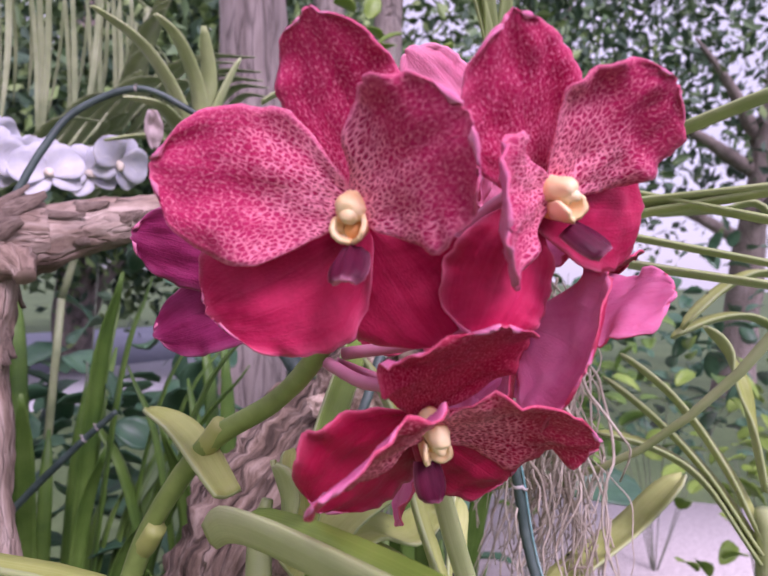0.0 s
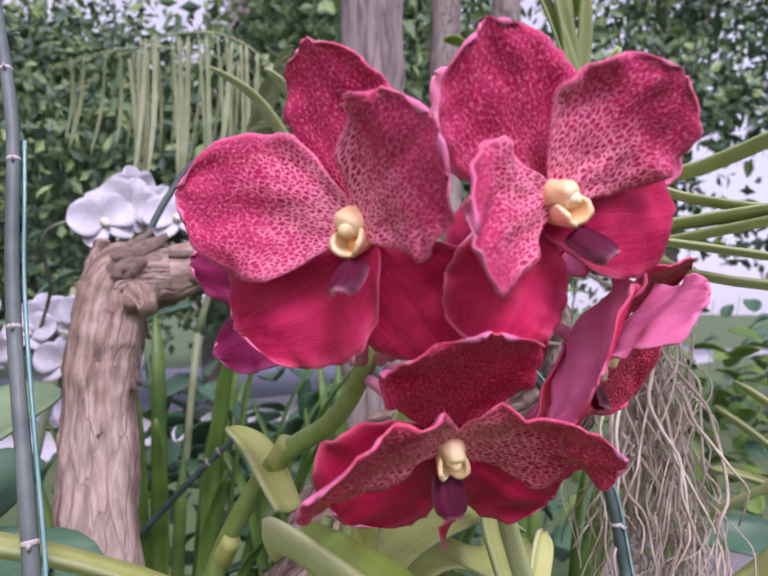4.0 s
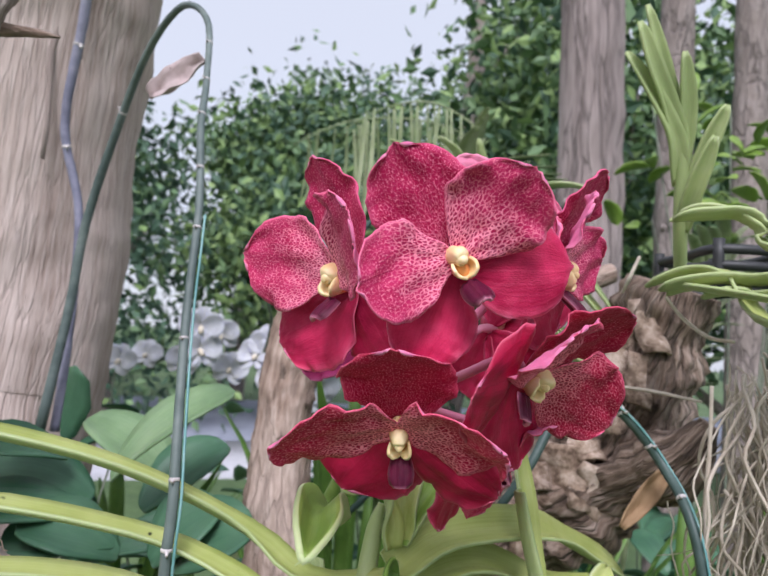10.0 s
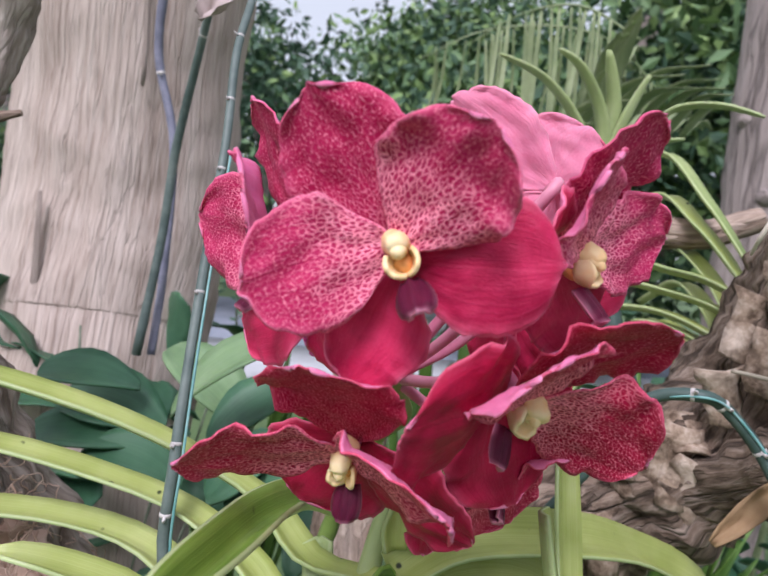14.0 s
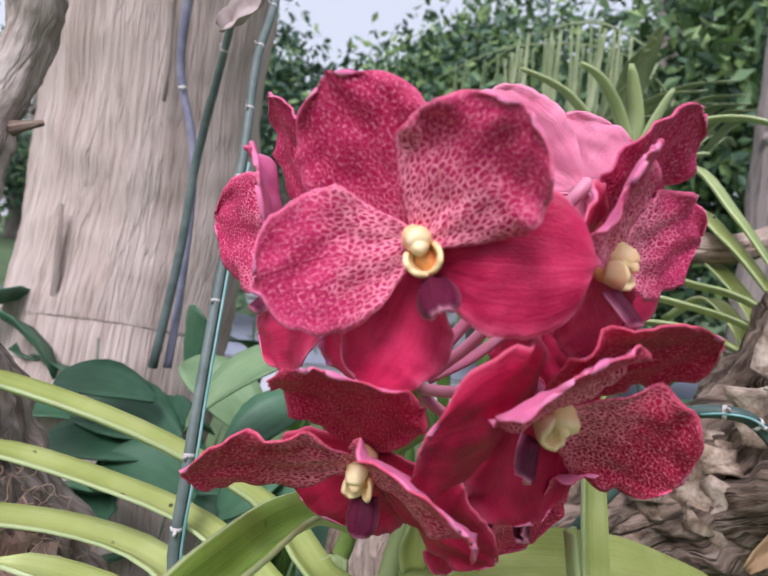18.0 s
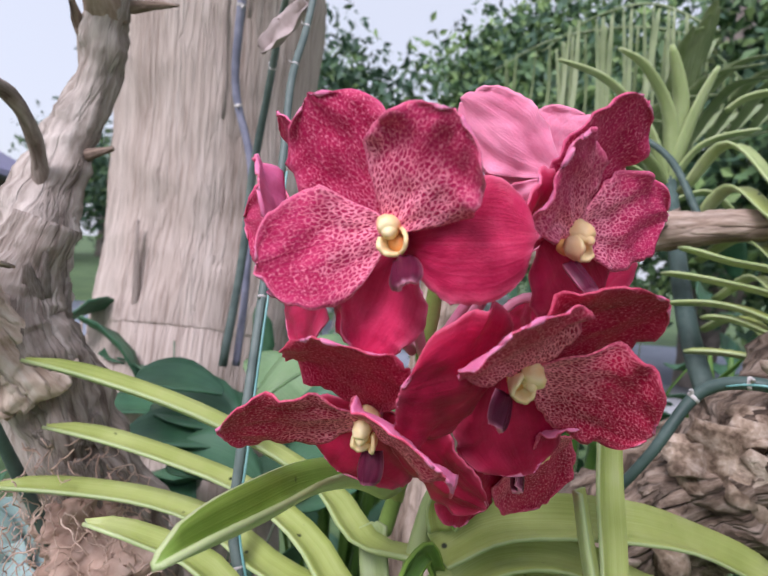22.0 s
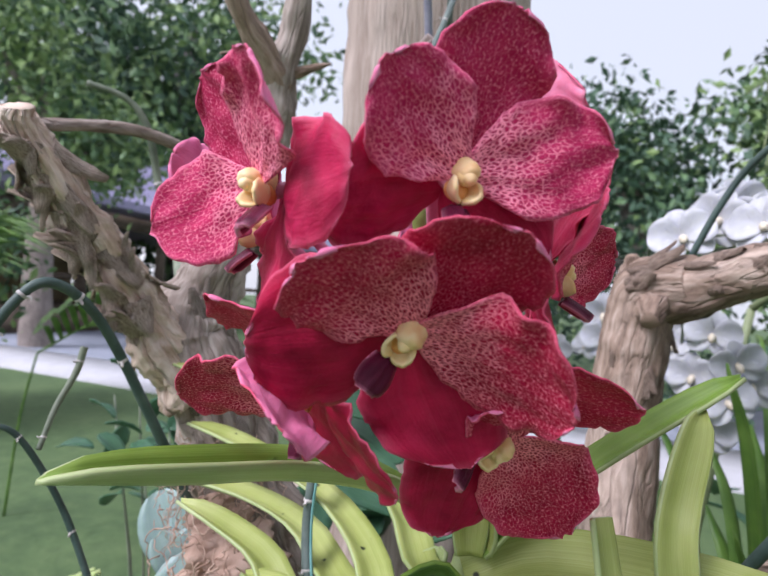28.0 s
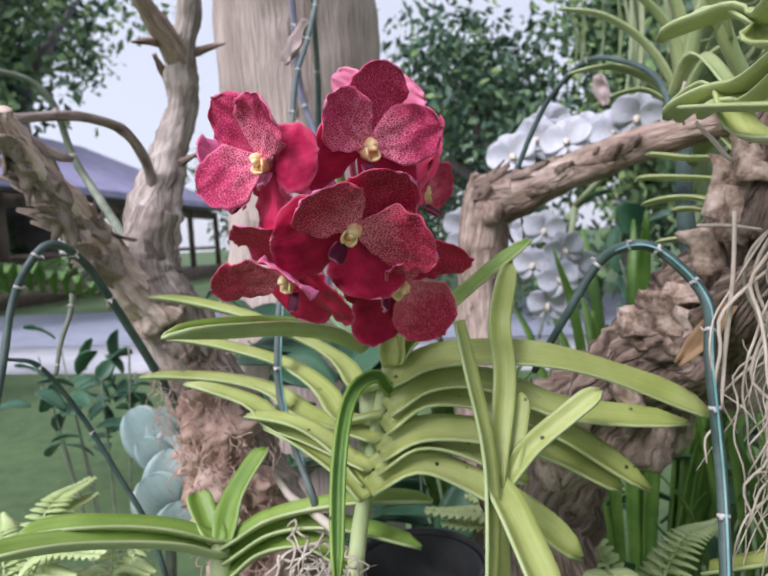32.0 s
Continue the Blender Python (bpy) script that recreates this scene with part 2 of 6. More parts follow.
def petal_material(name, dark, mid, pale, net=0.0, fleck=0.0, reach=0.6, rim=(0.80, 0.30, 0.44), rough=0.5, cell=1.25):
    """Petal: by the claw dark spots drawn out along the veins on a pale ground, further out spots that close up to a fine broken net and to pale flecks, and a pale rim.
    net: how pale the ground is; fleck: how strong the flecks are; reach: where the open ground ends; cell: a spot's width in mm."""
    m, nt, bs = nodes_of(name)
    uv = nt.nodes.new("ShaderNodeTexCoord")
    sep = nt.nodes.new("ShaderNodeSeparateXYZ")
    nt.links.new(uv.outputs["UV"], sep.inputs[0])
    flat = nt.nodes.new("ShaderNodeUVMap")
    flat.uv_map = "flat"
    obj = coords(nt, "Object")
    tone = noise_tex(nt, obj, 48, 6, 0.66, 0.4)
    deep = mixc(nt, ramp(nt, tone, [(0.34, (0, 0, 0)), (0.64, (1, 1, 1))]), dark, mid)
    mm = nt.nodes.new("ShaderNodeMapping")
    mm.inputs["Scale"].default_value = (0.72 / cell, 1 / cell, 1)
    nt.links.new(flat.outputs[0], mm.inputs[0])
    wob = nt.nodes.new("ShaderNodeTexNoise")
    wob.inputs["Scale"].default_value = 0.8
    nt.links.new(mm.outputs[0], wob.inputs["Vector"])
    warp = nt.nodes.new("ShaderNodeMix")
    warp.data_type, warp.blend_type = "RGBA", "LINEAR_LIGHT"
    warp.inputs[0].default_value = 0.5
    nt.links.new(mm.outputs[0], warp.inputs[6])
    nt.links.new(wob.outputs[1], warp.inputs[7])
    veins = nt.nodes.new("ShaderNodeMapping")
    veins.inputs["Scale"].default_value = (1.6, 26, 1)
    nt.links.new(uv.outputs["UV"], veins.inputs[0])
    vein = noise_tex(nt, veins.outputs[0], 1.0, 5, 0.6, 0.6)
    col = mixc(nt, ramp(nt, vein, [(0.45, (0, 0, 0)), (0.78, (0.12, 0.12, 0.12))]), deep, pale)
    col = mixc(nt, ramp(nt, vein, [(0.26, (0.22, 0.22, 0.22)), (0.40, (0, 0, 0))]), col, tuple(q * 0.55 for q in dark))
    speck = noise_tex(nt, mm.outputs[0], 1.9, 2, 0.5)
    if net or fleck:
        patch = noise_tex(nt, mm.outputs[0], 0.13, 4, 0.65)
        along = nt.nodes.new("ShaderNodeMath")
        along.operation = "MULTIPLY_ADD"
        along.inputs[1].default_value = 0.8
        nt.links.new(patch, along.inputs[0])
        nt.links.new(sep.outputs[0], along.inputs[2])
        o = 0.40
        # spots: their size shrinks towards the claw, so the ground opens there
        vo = nt.nodes.new("ShaderNodeTexVoronoi")
        vo.voronoi_dimensions = "2D"
        vo.feature = "DISTANCE_TO_EDGE"
        vo.inputs["Scale"].default_value = 1.0
        vo.inputs["Randomness"].default_value = 0.95
        nt.links.new(warp.outputs[2], vo.inputs["Vector"])
        wide = ramp(nt, along.outputs[0], [(o + 0.04, (0.34,) * 3), (o + reach * 0.5, (0.28,) * 3), (o + reach * 0.85, (0.21,) * 3), (o + reach * 1.2, (0.15,) * 3), (1.0, (0.11,) * 3)])
        less = nt.nodes.new("ShaderNodeMath")
        less.operation = "SUBTRACT"
        nt.links.new(wide, less.inputs[0])
        nt.links.new(vo.outputs["Distance"], less.inputs[1])
        gap = ramp(nt, less.outputs[0], [(0.0, (0, 0, 0)), (0.07, (1, 1, 1))])
        g = net
        ground = ramp(nt, along.outputs[0], [(o, (0.10 * g,) * 3), (o + 0.06, (g,) * 3), (o + reach * 0.7, (0.95 * g,) * 3), (o + reach * 1.1, (0.55 * g,) * 3), (1.0, (0.26 * g,) * 3)])
        broken = ramp(nt, noise_tex(nt, mm.outputs[0], 0.7, 3, 0.6), [(0.34, (0.3,) * 3), (0.52, (1, 1, 1))])
        inner = ramp(nt, along.outputs[0], [(o, (0.75,) * 3), (o + reach * 1.1, (0, 0, 0))])
        deep = mixc(nt, inner, deep, tuple(q * 0.7 for q in dark))
        col = mixc(nt, mixc(nt, 1.0, mixc(nt, 1.0, gap, ground, "MULTIPLY"), broken, "MULTIPLY"), deep, pale)
        dots = ramp(nt, speck, [(0.55, (0, 0, 0)), (0.64, (fleck, fleck, fleck))])
        out = ramp(nt, along.outputs[0], [(o + reach * 0.4, (0, 0, 0)), (o + reach * 1.0, (1, 1, 1))])
        col = mixc(nt, mixc(nt, 1.0, dots, out, "MULTIPLY"), col, pale)
    else:
        col = mixc(nt, ramp(nt, speck, [(0.68, (0, 0, 0)), (0.76, (0.22, 0.22, 0.22))]), col, pale)
    edge = nt.nodes.new("ShaderNodeMath")
    edge.operation = "MULTIPLY_ADD"
    edge.inputs[1].default_value, edge.inputs[2].default_value = 2.0, -1.0
    nt.links.new(sep.outputs[1], edge.inputs[0])
    ab = nt.nodes.new("ShaderNodeMath")
    ab.operation = "ABSOLUTE"
    nt.links.new(edge.outputs[0], ab.inputs[0])
    col = mixc(nt, ramp(nt, ab.outputs[0], [(0.78, (0, 0, 0)), (0.95, (0.2, 0.2, 0.2)), (0.99, (0.65, 0.65, 0.65))]), col, rim)
    col = mixc(nt, ramp(nt, sep.outputs[0], [(0.86, (0, 0, 0)), (0.965, (0.25, 0.25, 0.25)), (0.995, (0.8, 0.8, 0.8))]), col, rim)
    nt.links.new(col, bs.inputs["Base Color"])
    bs.inputs["Roughness"].default_value = rough
    bs.inputs["Specular IOR Level"].default_value = 0.12
    bs.inputs["Subsurface Weight"].default_value = 0.12
    bs.inputs["Subsurface Radius"].default_value = (0.003, 0.001, 0.001)
    both = mixc(nt, 0.6, speck, vein)
    bump(nt, bs, both, 0.45, 0.0009)
    return m


PETAL = petal_material("spotted_petal", (0.34, 0.007, 0.062), (0.55, 0.030, 0.128), (0.90, 0.30, 0.41), 1.0, 0.5, 0.48, (0.78, 0.19, 0.32))
DORSAL = petal_material("spotted_sepal", (0.35, 0.007, 0.060), (0.56, 0.028, 0.122), (0.86, 0.26, 0.38), 0.8, 0.55, 0.26, (0.72, 0.14, 0.27))
SEPAL = petal_material("plain_sepal", (0.27, 0.005, 0.038), (0.55, 0.026, 0.098), (0.76, 0.14, 0.25), rough=0.45, rim=(0.74, 0.19, 0.30))
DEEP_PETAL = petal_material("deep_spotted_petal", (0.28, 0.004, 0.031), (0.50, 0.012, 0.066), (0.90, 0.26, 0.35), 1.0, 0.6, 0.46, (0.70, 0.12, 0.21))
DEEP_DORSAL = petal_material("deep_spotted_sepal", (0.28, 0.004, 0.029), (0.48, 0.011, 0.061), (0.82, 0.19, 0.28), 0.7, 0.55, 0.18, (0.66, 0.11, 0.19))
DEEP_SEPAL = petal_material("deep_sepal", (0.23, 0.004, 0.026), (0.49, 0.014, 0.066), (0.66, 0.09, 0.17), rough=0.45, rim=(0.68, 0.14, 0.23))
PURPLE_SEPAL = petal_material("purple_sepal", (0.15, 0.007, 0.045), (0.27, 0.022, 0.10), (0.42, 0.10, 0.20), rim=(0.45, 0.14, 0.26))
# Petal backs: their own pale pink, brightened to stand for light shining through.
BACK = petal_material("petal_back", (0.58, 0.10, 0.25), (0.70, 0.19, 0.35), (0.82, 0.36, 0.51), rim=(0.80, 0.28, 0.43))
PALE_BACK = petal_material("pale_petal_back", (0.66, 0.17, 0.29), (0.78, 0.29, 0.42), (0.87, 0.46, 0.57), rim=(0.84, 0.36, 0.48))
LIP = petal_material("lip", (0.035, 0.004, 0.016), (0.12, 0.010, 0.035), (0.32, 0.06, 0.13), rough=0.35)
COLUMN = surface("column_yellow", (0.86, 0.50, 0.23), (0.90, 0.66, 0.35), (0.93, 0.80, 0.52), 160, 70, 0.45, 0.25, 0.0005, through_light=0.25)
COLUMN_RED = surface("column_throat", (0.55, 0.14, 0.05), (0.72, 0.30, 0.09), (0.82, 0.48, 0.17), 150, 60, 0.5, 0.2, 0.0005)
STALK = surface("flower_stalk", (0.5, 0.10, 0.2), (0.62, 0.22, 0.33), (0.7, 0.36, 0.42), 60, 25, 0.5, 0.2, 0.0005)
SPIKE = surface("spike_green", (0.13, 0.20, 0.045), (0.21, 0.31, 0.075), (0.33, 0.42, 0.14), 60, 22, 0.45, 0.2, 0.0005)


def leaf_material(name, dark, mid, light, spots=True, rough=0.42):
    """Strap leaf: fine ribs along it, soft stains, and small dark insect marks."""
    m, nt, bs = nodes_of(name)
    uv = nt.nodes.new("ShaderNodeTexCoord")
    mp = nt.nodes.new("ShaderNodeMapping")
    mp.inputs["Scale"].default_value = (1.5, 40, 1)
    nt.links.new(uv.outputs["UV"], mp.inputs[0])
    rib = noise_tex(nt, mp.outputs[0], 1.0, 3, 0.5)
    obj = coords(nt, "Object")
    stain = noise_tex(nt, obj, 14, 4, 0.6)
    col = mixc(nt, 0.35, ramp(nt, stain, [(0.35, dark), (0.5, mid), (0.66, light)]), ramp(nt, rib, [(0.3, dark), (0.5, mid), (0.7, light)]))
    if spots:
        vo = nt.nodes.new("ShaderNodeTexVoronoi")
        vo.inputs["Scale"].default_value = 120.0
        nt.links.new(obj, vo.inputs["Vector"])
        pick = noise_tex(nt, obj, 45, 1, 0.5)
        a = ramp(nt, vo.outputs["Distance"], [(0.11, (1, 1, 1)), (0.19, (0, 0, 0))])
        b = ramp(nt, pick, [(0.60, (0, 0, 0)), (0.63, (1, 1, 1))])
        col = mixc(nt, mixc(nt, 1.0, a, b, "MULTIPLY"), col, (0.02, 0.025, 0.01))
    nt.links.new(col, bs.inputs["Base Color"])
    bs.inputs["Roughness"].default_value = rough
    bs.inputs["Specular IOR Level"].default_value = 0.35
    bs.inputs["Subsurface Weight"].default_value = 0.12
    bs.inputs["Subsurface Radius"].default_value = (0.002, 0.003, 0.001)
    bump(nt, bs, rib, 0.25, 0.0006)
    return m


VANDA_TOP = leaf_material("vanda_leaf", (0.22, 0.268, 0.054), (0.335, 0.382, 0.112), (0.47, 0.51, 0.21))
VANDA_UNDER = leaf_material("vanda_leaf_under", (0.25, 0.32, 0.13), (0.37, 0.44, 0.20), (0.50, 0.56, 0.31), False)
GREEN_TOP = leaf_material("green_leaf", (0.11, 0.20, 0.025), (0.19, 0.30, 0.05), (0.29, 0.40, 0.10))
GREY_LEAF = leaf_material("succulent_leaf", (0.19, 0.29, 0.27), (0.34, 0.45, 0.43), (0.48, 0.58, 0.57), False)
DARK_LEAF = leaf_material("phalaenopsis_leaf", (0.02, 0.07, 0.04), (0.05, 0.13, 0.07), (0.09, 0.19, 0.11), False)
PALM = leaf_material("palm_leaf", (0.04, 0.10, 0.02), (0.09, 0.18, 0.03), (0.16, 0.27, 0.06), False)
WOOD = surface("weathered_wood", (0.10, 0.062, 0.044), (0.34, 0.24, 0.185), (0.60, 0.48, 0.41), 120, 13, 0.85, 0.7, 0.003, (0.3, 1, 1), 0.5, cracks=0.18, space="UV", punch=0.09)
GREY_WOOD = surface("grey_bare_wood", (0.13, 0.09, 0.07), (0.37, 0.30, 0.26), (0.60, 0.52, 0.47), 120, 15, 0.85, 0.7, 0.003, (0.3, 1, 1), 0.5, cracks=0.18, space="UV", punch=0.07)
LIMB = surface("flaking_limb", (0.30, 0.18, 0.12), (0.70, 0.55, 0.45), (0.88, 0.79, 0.72), 110, 17, 0.85, 0.8, 0.004, (0.3, 1, 1), 0.5, cracks=0.2, space="UV", punch=0.08)
WOOD_BROWN = surface("brown_root_wood", (0.06, 0.038, 0.026), (0.27, 0.19, 0.14), (0.57, 0.45, 0.37), 150, 20, 0.85, 0.9, 0.007, (0.22, 1, 1), 0.45, cracks=0.4, space="UV", punch=0.10)
FLAKE = surface("bark_flake", (0.09, 0.055, 0.035), (0.36, 0.26, 0.19), (0.66, 0.54, 0.45), 120, 30, 0.9, 0.8, 0.004, punch=0.08)
VIOLET_BARK = surface("violet_grey_bark", (0.17, 0.145, 0.165), (0.29, 0.25, 0.28), (0.42, 0.375, 0.40), 3, 0.6, 0.9, 0.6, 0.02)
FAR_TRUNK = surface("brown_grey_trunk", (0.16, 0.125, 0.115), (0.31, 0.255, 0.24), (0.44, 0.375, 0.36), 40, 8, 0.9, 0.8, 0.008, (0.15, 1, 1), 0.45, cracks=0.7, space="UV")
TRUNK = surface("grey_trunk", (0.30, 0.22, 0.185), (0.53, 0.425, 0.375), (0.67, 0.565, 0.515), 150, 16, 0.9, 0.7, 0.0030, (0.11, 1, 1), 0.42, cracks=0.14, space="UV", punch=0.06)
BARK = surface("tree_bark", (0.16, 0.13, 0.115), (0.3, 0.25, 0.225), (0.44, 0.38, 0.36), 60, 10, 0.9, 0.9, 0.01, (1, 1, 0.3), 0.4, cracks=0.6)
STEM_DARK = surface("spike_dark", (0.02, 0.04, 0.035), (0.052, 0.088, 0.078), (0.125, 0.17, 0.155), 70, 20, 0.5, 0.3, 0.0006)
STEM_GREY = surface("spike_grey", (0.08, 0.10, 0.07), (0.17, 0.20, 0.14), (0.3, 0.32, 0.25), 70, 20, 0.6, 0.4, 0.0006)
STEM_GREY_TEAL = surface("spike_grey_teal", (0.05, 0.075, 0.07), (0.11, 0.145, 0.135), (0.21, 0.245, 0.225), 70, 20, 0.55, 0.35, 0.0006)
VIOLET_STEM = surface("violet_stem", (0.09, 0.09, 0.13), (0.19, 0.19, 0.26), (0.34, 0.33, 0.41), 70, 20, 0.6, 0.4, 0.0006)
MOTH_LEAF = leaf_material("moth_leaf", (0.09, 0.16, 0.08), (0.17, 0.27, 0.13), (0.27, 0.37, 0.21), False)
WIRE = surface("teal_wire", (0.08, 0.24, 0.24), (0.17, 0.36, 0.35), (0.45, 0.56, 0.54), 60, 20, 0.3, 0.0)
TIE = surface("pale_tie", (0.32, 0.29, 0.28), (0.5, 0.46, 0.45), (0.66, 0.62, 0.6), 120, 50, 0.6, 0.2, 0.0005)
ROOT = surface("pale_root", (0.28, 0.225, 0.165), (0.49, 0.425, 0.345), (0.70, 0.635, 0.54), 60, 20, 0.8, 0.4, 0.001)
WHITE = surface("white_petal", (0.40, 0.41, 0.46), (0.52, 0.53, 0.57), (0.64, 0.65, 0.68), 40, 20, 0.5, 0.15, 0.0008, (1, 1, 1), 0.5, 0.2)
GRASS = surface("lawn_soil", (0.04, 0.075, 0.03), (0.08, 0.135, 0.05), (0.14, 0.20, 0.08), 9, 0.8, 0.95, 0.8, 0.02)
PAVE = surface("concrete", (0.38, 0.38, 0.41), (0.48, 0.48, 0.51), (0.57, 0.57, 0.60), 8, 0.8, 0.9, 0.4, 0.004)
ROAD = surface("road_grey", (0.18, 0.20, 0.25), (0.24, 0.26, 0.32), (0.31, 0.33, 0.39), 8, 0.7, 0.85, 0.3, 0.004)
ROOF = surface("roof_purple", (0.24, 0.21, 0.36), (0.32, 0.29, 0.46), (0.40, 0.37, 0.54), 5, 1.0, 0.6, 0.2, 0.01)
TIMBER = surface("house_timber", (0.05, 0.037, 0.03), (0.11, 0.08, 0.06), (0.2, 0.15, 0.11), 9, 1.5, 0.8, 0.4, 0.004)
WALL = surface("house_wall", (0.22, 0.15, 0.08), (0.30, 0.22, 0.12), (0.38, 0.29, 0.18), 6, 1.2, 0.8, 0.3, 0.004)
LEAVES = [surface("crown_%s" % k, a, b, c, 6, 0.6, 0.6, 0.0) for k, a, b, c in (
    ("deep", (0.028, 0.065, 0.040), (0.055, 0.115, 0.068), (0.10, 0.175, 0.10)),
    ("mid", (0.065, 0.135, 0.060), (0.12, 0.21, 0.090), (0.19, 0.29, 0.13)),
    ("light", (0.12, 0.20, 0.065), (0.21, 0.32, 0.105), (0.32, 0.43, 0.18)))]

# ---- ground, road, house ----
bm = bmesh.new()
R0 = [0, 0.6, 1.5, 3, 6, 12, 25, 60, 200, 900]
rings = []
for r in R0[1:]:
    rings.append([bm.verts.new((r * math.cos(a * math.pi / 24), r * math.sin(a * math.pi / 24), 0.03 * noise.noise(Vector((r * math.cos(a * math.pi / 24) * 0.5, r * math.sin(a * math.pi / 24) * 0.5, 0))) if r < 20 else 0)) for a in range(48)])
mid = bm.verts.new((0, 0, 0))
for k in range(48):
    bm.faces.new((mid, rings[0][k], rings[0][(k + 1) % 48]))
    for i in range(len(rings) - 1):
        bm.faces.new((rings[i][k], rings[i + 1][k], rings[i + 1][(k + 1) % 48], rings[i][(k + 1) % 48]))
single("ground", bm, GRASS, (0, 0, 0), "short green lawn with bare darker patches", "lawn", kind="structure")

# ---- the red orchid's flowers ----
FLOWERS = [
    # F1
    ((-0.007, 0.128, 1.312), (-0.254, -0.966, -0.051), (-0.075, -0.033, 0.997), [
    ("d", -3, 0.0422, 0.0274, 17, -3, -26, 0.03, -0.117),
    ("p", -73, 0.0432, 0.0339, 16, -1, -19, 0.03, -0.060),
    ("p", 63, 0.0342, 0.0343, 29, 2, 8, 0.03, -0.013),
    ("s", -127, 0.0416, 0.0377, 8, 2, 1, -0.05, 0.251),
    ("s", 155, 0.0334, 0.0347, -16, -5, -14, -0.05, -0.072)]),
    # F2
    ((0.037, 0.131, 1.318), (0.660, -0.751, 0.020), (-0.359, -0.293, 0.886), [
    ("d", -9, 0.0385, 0.0310, 16, -17, -2, 0.03, -0.005),
    ("p", 59, 0.0337, 0.0303, 33, -2, -14, 0.03, 0.078),
    ("p", -85, 0.0333, 0.0288, 19, -10, -54, 0.03, -0.030),
    ("s", -134, 0.0324, 0.0283, -8, 21, 10, -0.05, 0.024),
    ("s", 113, 0.0351, 0.0312, 18, -2, 49, -0.05, 0.012)]),
    # F3
    ((0.013, 0.144, 1.262), (0.430, -0.730, -0.530), (0.174, -0.510, 0.843), [
    ("d", 2, 0.0394, 0.0369, 21, 0, -28, 0.03, -0.014),
    ("p", 65, 0.0378, 0.0306, 32, 7, -12, 0.03, 0.261),
    ("p", -64, 0.0419, 0.0293, 28, -9, -10, 0.03, -0.263),
    ("s", -137, 0.0344, 0.0418, 4, 1, -7, -0.05, -0.011),
    ("s", 123, 0.0407, 0.0288, 13, 7, 31, -0.05, 0.094)]),
    # F4
    ((0.049, 0.168, 1.284), (0.862, -0.291, -0.415), (0.507, 0.502, 0.700), [
    ("d", 3, 0.0396, 0.0344, 21, 17, -25, 0.03, -0.040),
    ("p", -74, 0.0351, 0.0345, 32, -0, -16, 0.03, -0.105),
    ("p", 64, 0.0406, 0.0344, 15, 16, -29, 0.03, 0.173),
    ("s", -123, 0.0393, 0.0420, 25, 1, 30, -0.05, -0.117),
    ("s", 124, 0.0400, 0.0361, 9, -14, -11, -0.05, -0.187)]),
    # F5
    ((0.053, 0.178, 1.321), (0.966, 0.244, -0.081), (0.039, 0.172, 0.984), [
    ("d", -3, 0.0394, 0.0297, 25, -6, -17, 0.03, -0.013),
    ("p", -65, 0.0324, 0.0280, 15, -11, -14, 0.03, 0.068),
    ("p", 64, 0.0363, 0.0283, 19, 3, -5, 0.03, 0.060),
    ("s", -103, 0.0308, 0.0361, 12, -27, -35, -0.05, -0.173),
    ("s", 112, 0.0335, 0.0290, 12, 20, -5, -0.05, 0.150)]),
    # F6
    ((0.028, 0.198, 1.255), (0.811, 0.142, -0.568), (0.110, 0.916, 0.387), [
    ("d", -3, 0.0414, 0.0276, 11, 1, -52, 0.03, 0.256),
    ("p", 71, 0.0481, 0.0368, 8, 2, -40, 0.03, 0.046),
    ("p", -75, 0.0267, 0.0240, 20, 0, -10, 0.03, 0.000),
    ("s", 121, 0.0400, 0.0332, 12, 6, -18, -0.05, 0.066),
    ("s", -164, 0.0266, 0.0220, 2, 0, -10, -0.05, 0.000)]),
    # F7
    ((0.014, 0.220, 1.303), (0.254, 0.956, 0.148), (-0.040, -0.140, 0.989), [
    ("d", -10, 0.0430, 0.0292, 33, 12, -11, 0.03, -0.037),
    ("p", -70, 0.0356, 0.0333, 12, -30, -12, 0.03, 0.017),
    ("p", 84, 0.0394, 0.0273, 40, 15, -9, 0.03, -0.009),
    ("s", -140, 0.0340, 0.0300, 5, 0, -10, -0.05, 0.000),
    ("s", 140, 0.0340, 0.0300, 5, 0, -10, -0.05, 0.000)]),
    # F8
    ((-0.034, 0.175, 1.300), (-0.552, -0.834, 0.000), (-0.490, 0.324, 0.809), [
    ("d", 0, 0.0333, 0.0220, 11, 0, -10, 0.03, 0.000),
    ("p", -39, 0.0391, 0.0240, 35, 0, -10, 0.03, 0.000),
    ("p", 13, 0.0184, 0.0220, 18, 0, -10, 0.03, 0.000),
    ("s", -82, 0.0453, 0.0260, 25, 0, -10, -0.05, 0.000),
    ("s", -117, 0.0214, 0.0240, -16, 0, -10, -0.05, 0.000)]),
    # F9
    ((0.026, 0.200, 1.342), (-0.560, 0.800, 0.200), (0.100, -0.200, 0.970), [
    ("d", 54, 0.0385, 0.0242, 8, -6, -11, 0.03, -0.034),
    ("p", -33, 0.0190, 0.0344, 11, 4, -10, 0.03, 0.019),
    ("p", 70, 0.0260, 0.0240, 10, 0, -10, 0.03, 0.000),
    ("s", -140, 0.0260, 0.0220, 5, 0, -10, -0.05, 0.000),
    ("s", 140, 0.0260, 0.0220, 5, 0, -10, -0.05, 0.000)]),
]


